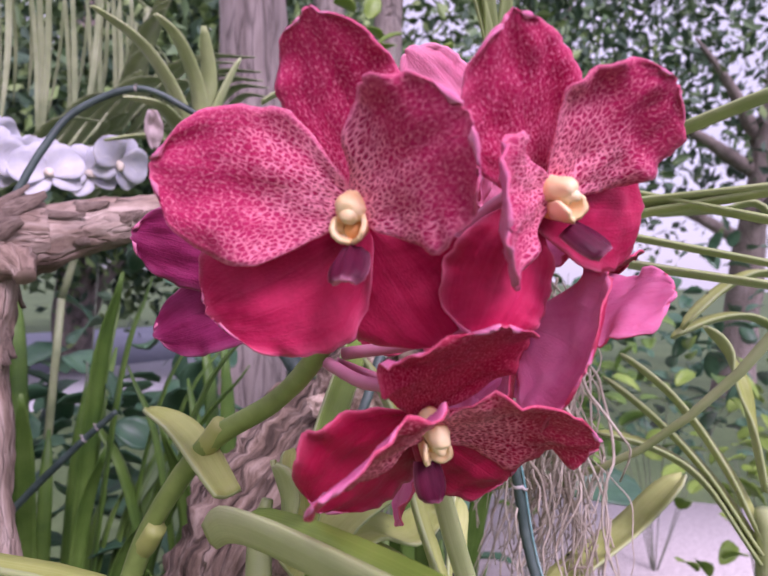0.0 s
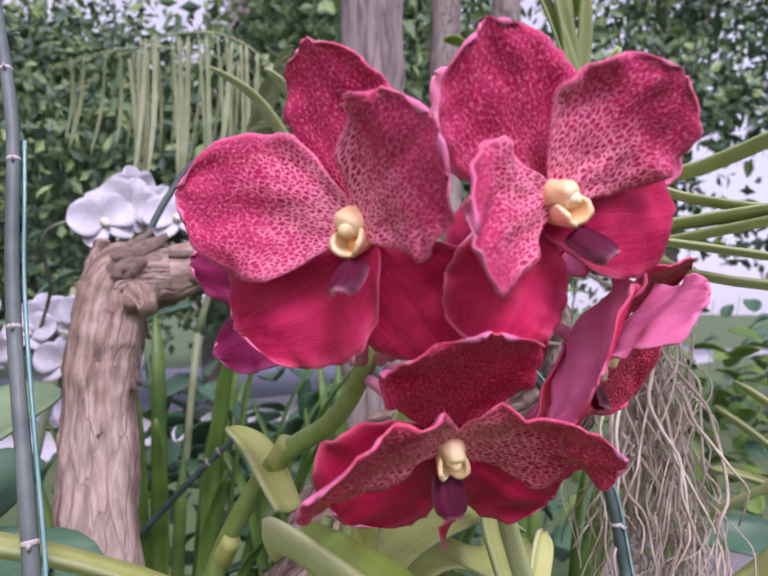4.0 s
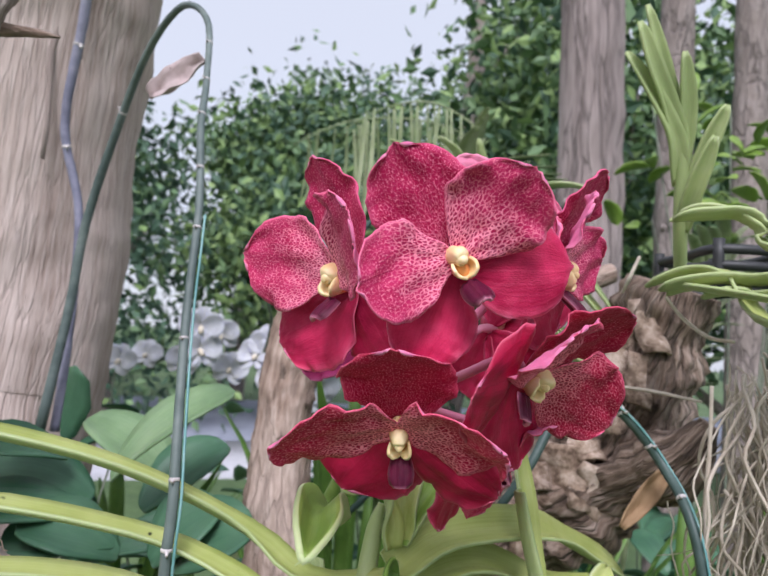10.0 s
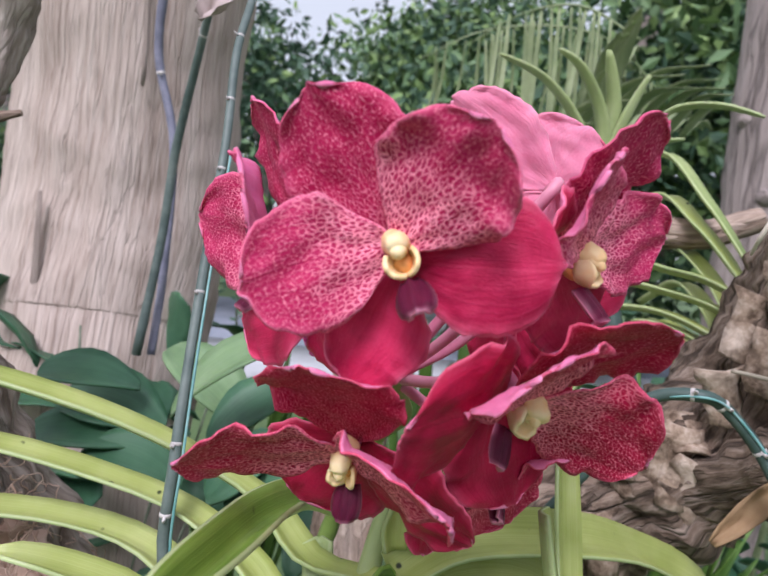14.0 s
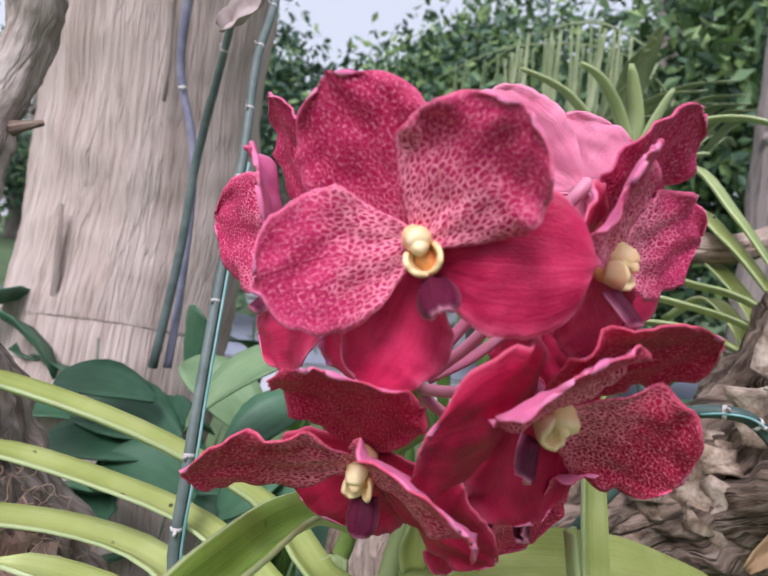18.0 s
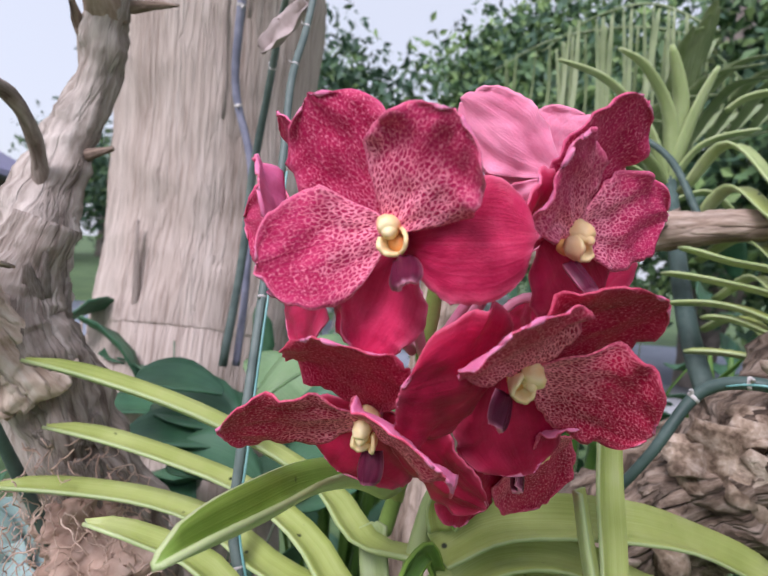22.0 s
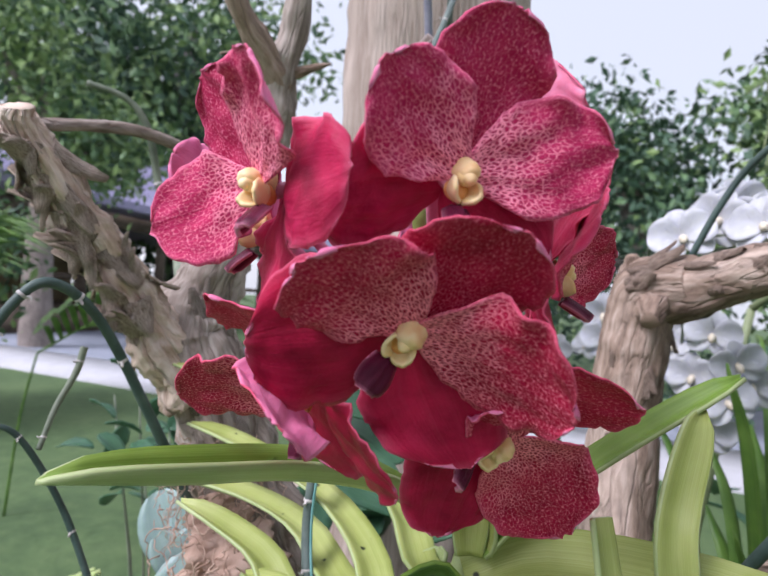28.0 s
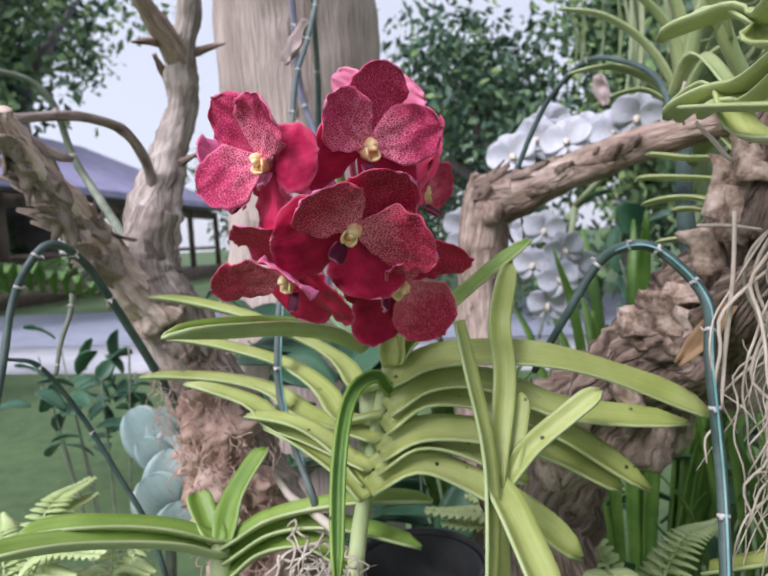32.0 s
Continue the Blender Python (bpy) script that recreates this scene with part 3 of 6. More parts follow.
def petal(bm, c, N, U, ang, length, width, tilt, twist, curl, cup, sway, seed, kind):
    R = U.cross(N)
    a, ti = radians(ang), radians(tilt)
    d = U * math.cos(a) + R * math.sin(a)
    s = R * math.cos(a) - U * math.sin(a)
    n = N.copy()
    d, n = d * math.cos(ti) + n * math.sin(ti), n * math.cos(ti) - d * math.sin(ti)
    tw = Matrix.Rotation(radians(twist), 3, d)
    s, n = tw @ s, tw @ n
    nu, nv = 32, 21
    flat = []
    claw = 0.30 if kind == "p" else 0.42
    grid = []
    for i in range(nu):
        th = math.pi * (0.015 + 0.945 * i / (nu - 1))
        u = (1 - math.cos(th)) / 1.985
        h = length * radians(curl) * 0.5 * u * (1 - u)
        fan = claw + (1 - claw) * min(1, u / 0.42) ** 0.8
        half = math.sin(th) ** 0.8 * fan + 0.05 * (1 - u) ** 3
        w = width * 0.5 * half
        row = []
        for j in range(nv):
            v = j / (nv - 1) * 2 - 1
            ww = w * (1 + 0.05 * noise.noise(Vector((seed * 3.7, u * 2.6, (v > 0) * 3 + seed))) + 0.055 * noise.noise(Vector((seed, u * 13, (v > 0) * 5.0))))
            lobe = length * u ** 4 * (0.03 * noise.noise(Vector((v * 2.3, seed * 2.1, 1))) - 0.05 * v * v)
            edge = abs(v) ** 3 * half
            ruffle = 0.0050 * edge * noise.noise(Vector((seed * 1.3 + u * 6.3, (v > 0) * 2.6, seed)))
            ruffle += 0.0012 * edge * noise.noise(Vector((seed * 2.3 + u * 17, (v > 0) * 4.1, seed)))
            ruffle += 0.0018 * half * noise.noise(Vector((u * 3 + seed, v * 2.2, 4))) + 0.0008 * half * noise.noise(Vector((u * 7 + seed, v * 6, 9)))
            z = h + cup * width * (v * v - 0.3) * half + ruffle
            row.append(c + d * (length * u + lobe) + s * (v * ww + sway * length * u * (u - 0.3)) + n * z)
        grid.append(row[::-1])
        flat.append([(seed * 13 + length * u * 1000, seed * 7 + (1 - j / (nv - 1) * 2) * w * 1000 / (0.5 + 0.5 * min(1, u * 1.6))) for j in range(nv)])
    sheet(bm, grid, 0.0005, flat=flat, rim=0)


def flower(c, N, U, rows, index, label):
    c, N, U = Vector(c), Vector(N), Vector(U)
    U = (U - N * U.dot(N)).normalized()
    R = U.cross(N)
    top = thing("orchid_flower", c, label, "flower", "flowers of the red orchid")
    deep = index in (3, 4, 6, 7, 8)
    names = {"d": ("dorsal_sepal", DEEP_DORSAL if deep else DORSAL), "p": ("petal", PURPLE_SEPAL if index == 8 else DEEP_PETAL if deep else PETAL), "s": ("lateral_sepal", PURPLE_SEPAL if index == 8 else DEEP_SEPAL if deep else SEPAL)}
    for i, (kind, ang, length, width, tilt, twist, curl, cup, sway) in enumerate(rows):
        bm = bmesh.new()
        back = {"d": -0.0028, "p": 0.0030, "s": -0.0048}[kind]
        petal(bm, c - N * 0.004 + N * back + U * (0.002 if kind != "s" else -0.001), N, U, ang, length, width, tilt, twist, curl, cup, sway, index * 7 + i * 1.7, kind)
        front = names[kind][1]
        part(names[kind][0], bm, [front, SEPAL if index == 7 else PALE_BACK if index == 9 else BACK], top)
    # stalk to the spike
    bm = bmesh.new()
    e = Vector((-0.02, 0.19, 1.275))
    tube(bm, [c - N * 0.005, c - N * 0.016 + U * 0.001, c * 0.5 + e * 0.5 - N * 0.004, e + (c - e) * 0.12], [0.0022, 0.0017, 0.0019, 0.002], 12, 8)
    part("flower_stalk", bm, STALK, top)
    if index in (8, 9):
        return top
    # column: a blunt head that narrows to an anther cap, above a bowl of two thick lobes
    bm = bmesh.new()
    k = 1.0 + 0.08 * math.sin(index * 2.1)
    tube(bm, [c - N * 0.005 + U * 0.0026, c - N * 0.002 + U * 0.0026, c + N * 0.0007 + U * 0.0024, c + N * 0.0026 + U * 0.0018, c + N * 0.0037 + U * 0.0011, c + N * 0.0040 + U * 0.0009], [0.0033 * k, 0.0032 * k, 0.0030 * k, 0.0027 * k, 0.0018 * k, 0.0005], 22, 20, 0.22, 260, seed=index)
    part("column", bm, COLUMN, top)
    bm = bmesh.new()
    tube(bm, [c + N * 0.0014 + U * 0.0009, c + N * 0.0035 + U * 0.0002, c + N * 0.0040 - U * 0.0009], [0.0022, 0.0017, 0.0007], 10, 14, 0.15, 260, seed=index + 5)
    part("anther_cap", bm, COLUMN, top)
    for sgn in (-1, 1):
        bm = bmesh.new()
        grid = []
        for i in range(17):
            f = i / 16
            th = radians(-42 + 134 * f)
            rise = 0.0056 * math.sin(math.pi * (0.14 + 0.72 * f)) ** 0.7 * (1 + 0.12 * noise.noise(Vector((f * 5, index * 3.1, sgn))))
            row = []
            for j in range(7):
                g = j / 6
                r = 0.0018 + 0.0019 * g - 0.0007 * g * g
                row.append(c - U * 0.0016 + (R * sgn * math.cos(th) - U * math.sin(th)) * r + N * (-0.0015 + rise * g))
            grid.append(row if sgn > 0 else row[::-1])
        sheet(bm, grid, 0.0010, 0, 0)
        part("side_lobe", bm, COLUMN, top)
    bm = bmesh.new()
    tube(bm, [c - U * 0.0012 - N * 0.003, c - U * 0.0026 - N * 0.0008, c - U * 0.0036 + N * 0.0006], [0.0028, 0.0024, 0.0010], 9, 12, 0.1, 200)
    part("throat", bm, COLUMN_RED, top)
    bm = bmesh.new()
    grid = []
    for i in range(14):
        u = i / 13
        w = 0.0022 + 0.0022 * math.sin(0.5 + u * 2.2) - 0.0006 * (u > 0.9)
        row = []
        for j in range(11):
            v = j / 5 - 1
            ridge = 0.0005 * math.cos(v * 10) * (1 - 0.2 * u)
            row.append(c - U * (0.0055 + 0.0075 * u - 0.001 * u * u) + N * (0.0015 + 0.0105 * u - 0.003 * u * u) + R * (v * w) + (N * 0.6 + U * 0.5) * (ridge - 0.0030 * v * v))
        grid.append(row)
    sheet(bm, grid, 0.0012, 0, 0)
    part("lip", bm, [LIP, LIP], top, "dark ridged maroon lip")
    return top


LOOKS = ["crimson flower with mottled petals and a yellow column", "large pink-crimson flower with a net of pale spots", "deep red flower tilted down with a ridged lip",
         "deep red flower with one broad mottled petal", "magenta flower with round spotted petals", "dark red flower half hidden at the base of the cluster",
         "dark crimson flower facing sideways at the back of the cluster", "small purplish flower turned aside behind the cluster",
         "pink-backed flower turned away from the others"]
for i, row in enumerate(FLOWERS):
    flower(*row, i + 1, LOOKS[i])


# ---- the flower spike and the plant ----
ORCHID = thing("orchid_plant", (-0.008, 0.179, 1.111), "yellow-green strap-leaved orchid with a flower spike, grown on old wood", "plant")
bm = bmesh.new()
tube(bm, [(0.0, 0.178, 1.325), (-0.012, 0.185, 1.295), (-0.02, 0.19, 1.275), (-0.038, 0.217, 1.254), (-0.063, 0.228, 1.236), (-0.083, 0.234, 1.208), (-0.091, 0.235, 1.190), (-0.097, 0.234, 1.169)], [0.0022, 0.003, 0.0034, 0.0036, 0.0042, 0.0040, 0.0042, 0.0042], 40, 10, 0.08, 60)
part("flower_spike", bm, SPIKE, ORCHID)
for px in ((-0.063, 0.228, 1.236), (-0.088, 0.234, 1.194)):
    bm = bmesh.new()
    c = Vector(px)
    tube(bm, [c + Vector((-0.004, 0.003, -0.006)), c, c + Vector((0.005, -0.003, 0.008))], [0.0036, 0.0044, 0.0038], 8, 10)
    part("spike_node", bm, VANDA_TOP, ORCHID, "yellowish sheath on the spike")
bm = bmesh.new()
tube(bm, [(-0.010, 0.172, 1.067), (-0.021, 0.182, 1.107), (-0.035, 0.200, 1.157), (-0.041, 0.215, 1.203), (-0.039, 0.218, 1.219)], [0.005, 0.005, 0.005, 0.0045, 0.002], 24, 10, 0.1, 40)
part("stem", bm, VANDA_UNDER, ORCHID)
# base on the stem, ways, tip; width; turn
VANDA_LEAVES = [
    ([(-0.028, 0.204, 1.192), (-0.068, 0.203, 1.181), (-0.100, 0.199, 1.194), (-0.121, 0.172, 1.213), (-0.141, 0.140, 1.229), (-0.166, 0.106, 1.240), (-0.196, 0.073, 1.247)], 0.021, 0, 0),
    ([(-0.024, 0.200, 1.175), (-0.055, 0.187, 1.166), (-0.088, 0.182, 1.179), (-0.119, 0.165, 1.192), (-0.143, 0.138, 1.202), (-0.168, 0.110, 1.209), (-0.195, 0.084, 1.212)], 0.021, 0, 0),
    ([(-0.021, 0.196, 1.161), (-0.061, 0.184, 1.160), (-0.099, 0.170, 1.161), (-0.133, 0.155, 1.171), (-0.157, 0.129, 1.178), (-0.175, 0.097, 1.182), (-0.188, 0.062, 1.186)], 0.024, 0, 0),
    ([(-0.017, 0.190, 1.146), (-0.038, 0.177, 1.151), (-0.058, 0.163, 1.156), (-0.076, 0.147, 1.161), (-0.094, 0.136, 1.173), (-0.110, 0.116, 1.181), (-0.121, 0.093, 1.190)], 0.022, 0, 0),
    ([(-0.012, 0.184, 1.131), (-0.026, 0.176, 1.143), (-0.055, 0.159, 1.155), (-0.082, 0.140, 1.163)], 0.020, 0, 0),
    ([(-0.018, 0.188, 1.137), (-0.035, 0.177, 1.153), (-0.059, 0.158, 1.166), (-0.086, 0.128, 1.171)], 0.020, 0, 0),
    ([(-0.016, 0.193, 1.146), (-0.012, 0.218, 1.159), (-0.006, 0.250, 1.150), (0.005, 0.284, 1.128)], 0.020, 0, 0),
    ([(-0.026, 0.210, 1.194), (-0.017, 0.239, 1.205), (0.008, 0.292, 1.203), (0.014, 0.355, 1.180), (0.031, 0.403, 1.157)], 0.026, 0, 0),
    ([(-0.023, 0.206, 1.177), (-0.017, 0.232, 1.191), (-0.005, 0.266, 1.189), (0.015, 0.306, 1.170), (0.038, 0.376, 1.159)], 0.022, 0, 0),
    ([(-0.021, 0.202, 1.167), (-0.016, 0.228, 1.182), (-0.007, 0.266, 1.175), (0.008, 0.307, 1.155), (0.033, 0.351, 1.120)], 0.020, 0, 0),
    ([(-0.018, 0.197, 1.153), (-0.012, 0.222, 1.164), (-0.003, 0.262, 1.158), (0.008, 0.300, 1.144), (0.023, 0.339, 1.119)], 0.024, 0, 0),
    ([(-0.013, 0.188, 1.136), (-0.008, 0.216, 1.147), (-0.000, 0.247, 1.133), (0.018, 0.274, 1.115), (0.035, 0.298, 1.091)], 0.021, 0, 0),
    ([(-0.027, 0.215, 1.205), (-0.025, 0.227, 1.219), (-0.018, 0.262, 1.247), (-0.009, 0.301, 1.275)], 0.0125, 1, 0),
    ([(-0.028, 0.211, 1.203), (-0.031, 0.211, 1.220), (-0.035, 0.207, 1.236)], 0.016, 0, 0),
    ([(-0.027, 0.216, 1.205), (-0.028, 0.219, 1.220), (-0.031, 0.231, 1.234)], 0.016, 0, 0),
]
for pts, w, green, tw in VANDA_LEAVES:
    bm = bmesh.new()
    right = pts[-1][0] > pts[0][0]
    strap(bm, pts, w * (0.84 if right else 0.74), face=(0.42, -0.28, 0.86) if right else (0.04, -0.03, 1), keel=0.55, twist=tw)
    part("leaf", bm, [GREEN_TOP if green else VANDA_TOP, VANDA_UNDER], ORCHID)
bm = bmesh.new()
strap(bm, [(-0.052, 0.20, 1.210), (-0.040, 0.176, 1.223), (-0.020, 0.145, 1.232), (0.004, 0.114, 1.237), (0.026, 0.085, 1.243)], 0.0125, face=(0.12, 0.19, 0.97), keel=1.38, tip=0.34, notch=-0.7)
part("leaf", bm, [GREEN_TOP, VANDA_UNDER], ORCHID, "greener leaf reaching forward under the flowers")
bm = bmesh.new()
strap(bm, [(-0.028, 0.190, 1.128), (-0.052, 0.202, 1.155), (-0.067, 0.208, 1.174), (-0.0745, 0.2115, 1.188)], 0.0135, face=(0.45, -0.85, 0.3), keel=0.35, tip=0.03, notch=0.15)
part("leaf", bm, [VANDA_UNDER, VANDA_UNDER], ORCHID, "short pale leaf torn off bluntly")
bm = bmesh.new()
SMALL_LEAF = [(-0.052, 0.212, 1.222), (-0.075, 0.235, 1.237), (-0.099, 0.26, 1.241)]
strap(bm, SMALL_LEAF, 0.013, keel=0.4, tip=0.5, notch=0.1)
part("leaf", bm, [VANDA_TOP, VANDA_UNDER], ORCHID)
bm = bmesh.new()
strap(bm, [(-0.025, 0.209, 1.188), (-0.021, 0.198, 1.200), (-0.009, 0.179, 1.193), (0.013, 0.164, 1.164), (0.044, 0.151, 1.117)], 0.0058, face=(0.9, -0.3, 0.3), keel=1.3)
part("leaf", bm, [PALM, GREEN_TOP], ORCHID, "narrow folded leaf hanging down")

SHOOT = thing("orchid_shoot", (0.040, 0.240, 1.145), "upright yellow-green orchid shoot with folded strap leaves", "plant")
for pts, w, face in (
    ([(0.040, 0.240, 1.145), (0.018, 0.262, 1.197), (0.010, 0.265, 1.230), (-0.009, 0.286, 1.263)], 0.0115, (0.9, -0.3, 0.1)),
    ([(0.038, 0.247, 1.143), (0.029, 0.259, 1.165), (0.021, 0.270, 1.190)], 0.012, (0.9, -0.3, 0.1)),
    ([(0.020, 0.233, 1.234), (0.026, 0.235, 1.207), (0.038, 0.236, 1.172), (0.048, 0.232, 1.145), (0.067, 0.219, 1.101)], 0.012, (0.8, 0.5, 0.1)),
    ([(0.037, 0.245, 1.143), (0.035, 0.265, 1.161), (0.038, 0.289, 1.177), (0.042, 0.309, 1.190)], 0.0105, (0.6, -0.3, 0.6)),
    ([(0.038, 0.240, 1.149), (0.058, 0.240, 1.134), (0.088, 0.239, 1.108)], 0.020, (0.8, 0.2, 0.4)),
    ([(0.036, 0.244, 1.143), (0.044, 0.237, 1.121), (0.062, 0.226, 1.086)], 0.013, (0.8, 0.2, 0.1)),
):
    bm = bmesh.new()
    strap(bm, pts, w, face=face, keel=0.6)
    part("leaf", bm, [VANDA_TOP, VANDA_UNDER], SHOOT)

LOWER = thing("lower_orchid", (-0.077, 0.105, 1.087), "smaller strap-leaved orchid below with splayed green leaves", "plant")
for pts, w in (
    ([(-0.080, 0.106, 1.092), (-0.077, 0.071, 1.109), (-0.068, 0.032, 1.123), (-0.064, -0.004, 1.128)], 0.020),
    ([(-0.076, 0.105, 1.084), (-0.064, 0.071, 1.105), (-0.046, 0.027, 1.123), (-0.020, -0.013, 1.137)], 0.024),
    ([(-0.080, 0.104, 1.092), (-0.096, 0.098, 1.103), (-0.112, 0.094, 1.116)], 0.016),
    ([(-0.080, 0.107, 1.091), (-0.098, 0.118, 1.111), (-0.116, 0.145, 1.138)], 0.016),
    ([(-0.078, 0.107, 1.089), (-0.071, 0.140, 1.104), (-0.045, 0.186, 1.115), (-0.019, 0.230, 1.118)], 0.018),
    ([(-0.074, 0.107, 1.081), (-0.068, 0.139, 1.096), (-0.050, 0.176, 1.099), (-0.020, 0.221, 1.090)], 0.018),
    ([(-0.069, 0.106, 1.071), (-0.064, 0.131, 1.087), (-0.050, 0.160, 1.090), (-0.025, 0.183, 1.077)], 0.018),
):
    bm = bmesh.new()
    strap(bm, pts, w, keel=0.6)
    part("leaf", bm, [GREEN_TOP, VANDA_UNDER], LOWER)
bm = bmesh.new()
tube(bm, [(-0.072, 0.102, 1.054), (-0.081, 0.106, 1.094)], [0.009, 0.006], 8, 8)
part("stem", bm, VANDA_UNDER, LOWER)

# ---- old wood ----
YWOOD = thing("forked_wood", (*(-0.178, 0.163, 0.951)[:2], 0), "grey-brown dead forked trunk standing in the ground, cracked and mossy", "dead tree")
base = Vector((-0.178, 0.163, 0.951))
bm = bmesh.new()
tube(bm, [(base.x, base.y, -0.02), (base.x, base.y, 0.6), (-0.213, 0.157, 1.009), (-0.227, 0.135, 1.085), (-0.238, 0.112, 1.156), (-0.251, 0.082, 1.241), (-0.252, 0.073, 1.272), (-0.251, 0.087, 1.318)], [0.0518, 0.0444, 0.03848, 0.0333, 0.03108, 0.02812, 0.02664, 0.0148], 140, 44, 0.38, 20, 0.08)
part("trunk", bm, GREY_WOOD, YWOOD)
bm = bmesh.new()
tube(bm, [(-0.233, 0.083, 1.226), (-0.221, 0.053, 1.267), (-0.194, 0.026, 1.312), (-0.172, 0.009, 1.344), (-0.152, -0.004, 1.371), (-0.147, -0.004, 1.380)], [0.0225, 0.0175, 0.0132, 0.0114, 0.0098, 0.0066], 120, 36, 0.46, 34, 0.22, 3)
part("limb", bm, LIMB, YWOOD, "broken brown limb with a splintered end")
bm = bmesh.new()
tube(bm, [(-0.257, 0.072, 1.263), (-0.281, 0.084, 1.320), (-0.301, 0.100, 1.371), (-0.297, 0.114, 1.416), (-0.286, 0.119, 1.458), (-0.273, 0.127, 1.497), (-0.254, 0.134, 1.565)], [0.0245, 0.0205, 0.0165, 0.0145, 0.0140, 0.0105, 0.007], 90, 28, 0.3, 34, 0.1, 5)
part("limb", bm, GREY_WOOD, YWOOD)
bm = bmesh.new()
tube(bm, [(-0.288, 0.118, 1.454), (-0.272, 0.108, 1.470), (-0.258, 0.095, 1.482), (-0.240, 0.083, 1.502)], [0.014, 0.010, 0.008, 0.006], 24, 12, 0.3, 40, 0.1, 8)
part("limb", bm, WOOD, YWOOD)
for pts, r in (([(-0.303, 0.099, 1.360), (-0.286, 0.111, 1.364), (-0.275, 0.123, 1.369)], [0.007, 0.004, 0.002]), ([(-0.294, 0.111, 1.429), (-0.291, 0.102, 1.445), (-0.277, 0.094, 1.458)], [0.006, 0.004, 0.002]),
               ([(-0.273, 0.106, 1.468), (-0.264, 0.089, 1.465), (-0.255, 0.077, 1.461)], [0.005, 0.003, 0.001]), ([(-0.285, 0.124, 1.462), (-0.272, 0.143, 1.465), (-0.260, 0.155, 1.465)], [0.005, 0.003, 0.001])):
    bm = bmesh.new()
    tube(bm, pts, r, 10, 8, 0.3, 60)
    part("twig", bm, WOOD, YWOOD)
bm = bmesh.new()
tube(bm, [(-0.280, 0.085, 1.333), (-0.267, 0.080, 1.360), (-0.249, 0.069, 1.380), (-0.231, 0.054, 1.388), (-0.208, 0.025, 1.389), (-0.180, -0.030, 1.376), (-0.147, -0.086, 1.348)], [0.0052, 0.0046, 0.0042, 0.0040, 0.0040], 30, 10, 0.15, 50)
part("aerial_root", bm, GREY_WOOD, YWOOD, "smooth grey bent root")

bm = bmesh.new()
tb = Vector((-0.590, 0.261, 1.006))
tube(bm, [(tb.x, tb.y, -0.05), (tb.x, tb.y, 0.5), (-0.613, 0.282, 1.056), (-0.641, 0.300, 1.205), (-0.646, 0.316, 1.364), (-0.612, 0.306, 1.602), (-0.553, 0.285, 1.847), (-0.516, 0.253, 2.283)], [0.20, 0.16, 0.125, 0.130, 0.126, 0.120, 0.115, 0.11], 140, 64, 0.06, 7, 0.025, 2)
part("trunk", bm, TRUNK, thing("bare_tree", (tb.x, tb.y, 0), "thick pale grey-brown bare tree with vertical furrows", "tree"))

BIG = [o for o in bpy.data.objects if o.name == "bare_tree"][0]
BIG_LINE = spline([(-0.613, 0.282, 1.056), (-0.641, 0.300, 1.205), (-0.646, 0.316, 1.364), (-0.612, 0.306, 1.602), (-0.553, 0.285, 1.847)], 60)
bark_rng = random.Random(4)
for i in range(9):
    k = bark_rng.uniform(2, 50)
    c = BIG_LINE[int(k)].lerp(BIG_LINE[int(k) + 1], k % 1)
    th = bark_rng.uniform(-2.9, 0.3)
    L, W = bark_rng.uniform(0.08, 0.26), bark_rng.uniform(0.03, 0.07)
    grid = []
    for a in range(7):
        u = a / 6
        row = []
        for j in range(5):
            v = j / 2 - 1
            w = W * (math.sin(math.pi * (0.08 + 0.84 * u)) ** 0.5) * (1 + 0.35 * noise.noise(Vector((u * 5, i * 3.3, v))))
            t2 = th + v * w * 0.5 + 0.05 * noise.noise(Vector((u * 3, i * 1.7, 2)))
            r = lerp_list([0.125, 0.130, 0.126, 0.120, 0.115], k / 59) - 0.0016 + 0.0018 * (1 - abs(v)) + 0.0008 * noise.noise(Vector((u * 6, v * 4, i)))
            row.append(Vector((c.x + math.cos(t2) * r, c.y + math.sin(t2) * r, c.z + (u - 0.5) * L)))
        grid.append(row)
    bm = bmesh.new()
    sheet(bm, grid, 0.001, 0, 0)
    part("bark_strip", bm, TRUNK, BIG)

ARCH = thing("arched_wood", (*(-0.186, 0.353, 0.891)[:2], 0), "bent driftwood limb with a knotted elbow carrying white orchids", "dead tree")
b2 = Vector((-0.186, 0.353, 0.891))
bm = bmesh.new()
tube(bm, [(b2.x, b2.y, -0.02), (b2.x, b2.y, 0.6), (-0.216, 0.370, 0.946), (-0.264, 0.401, 1.082), (-0.284, 0.416, 1.203), (-0.285, 0.424, 1.279), (-0.276, 0.427, 1.318), (-0.246, 0.446, 1.323)], [0.04, 0.036, 0.0336, 0.0304, 0.028, 0.0272, 0.0264, 0.0224], 120, 40, 0.17, 17, 0.06, 4)
part("trunk", bm, WOOD, ARCH)
bm = bmesh.new()
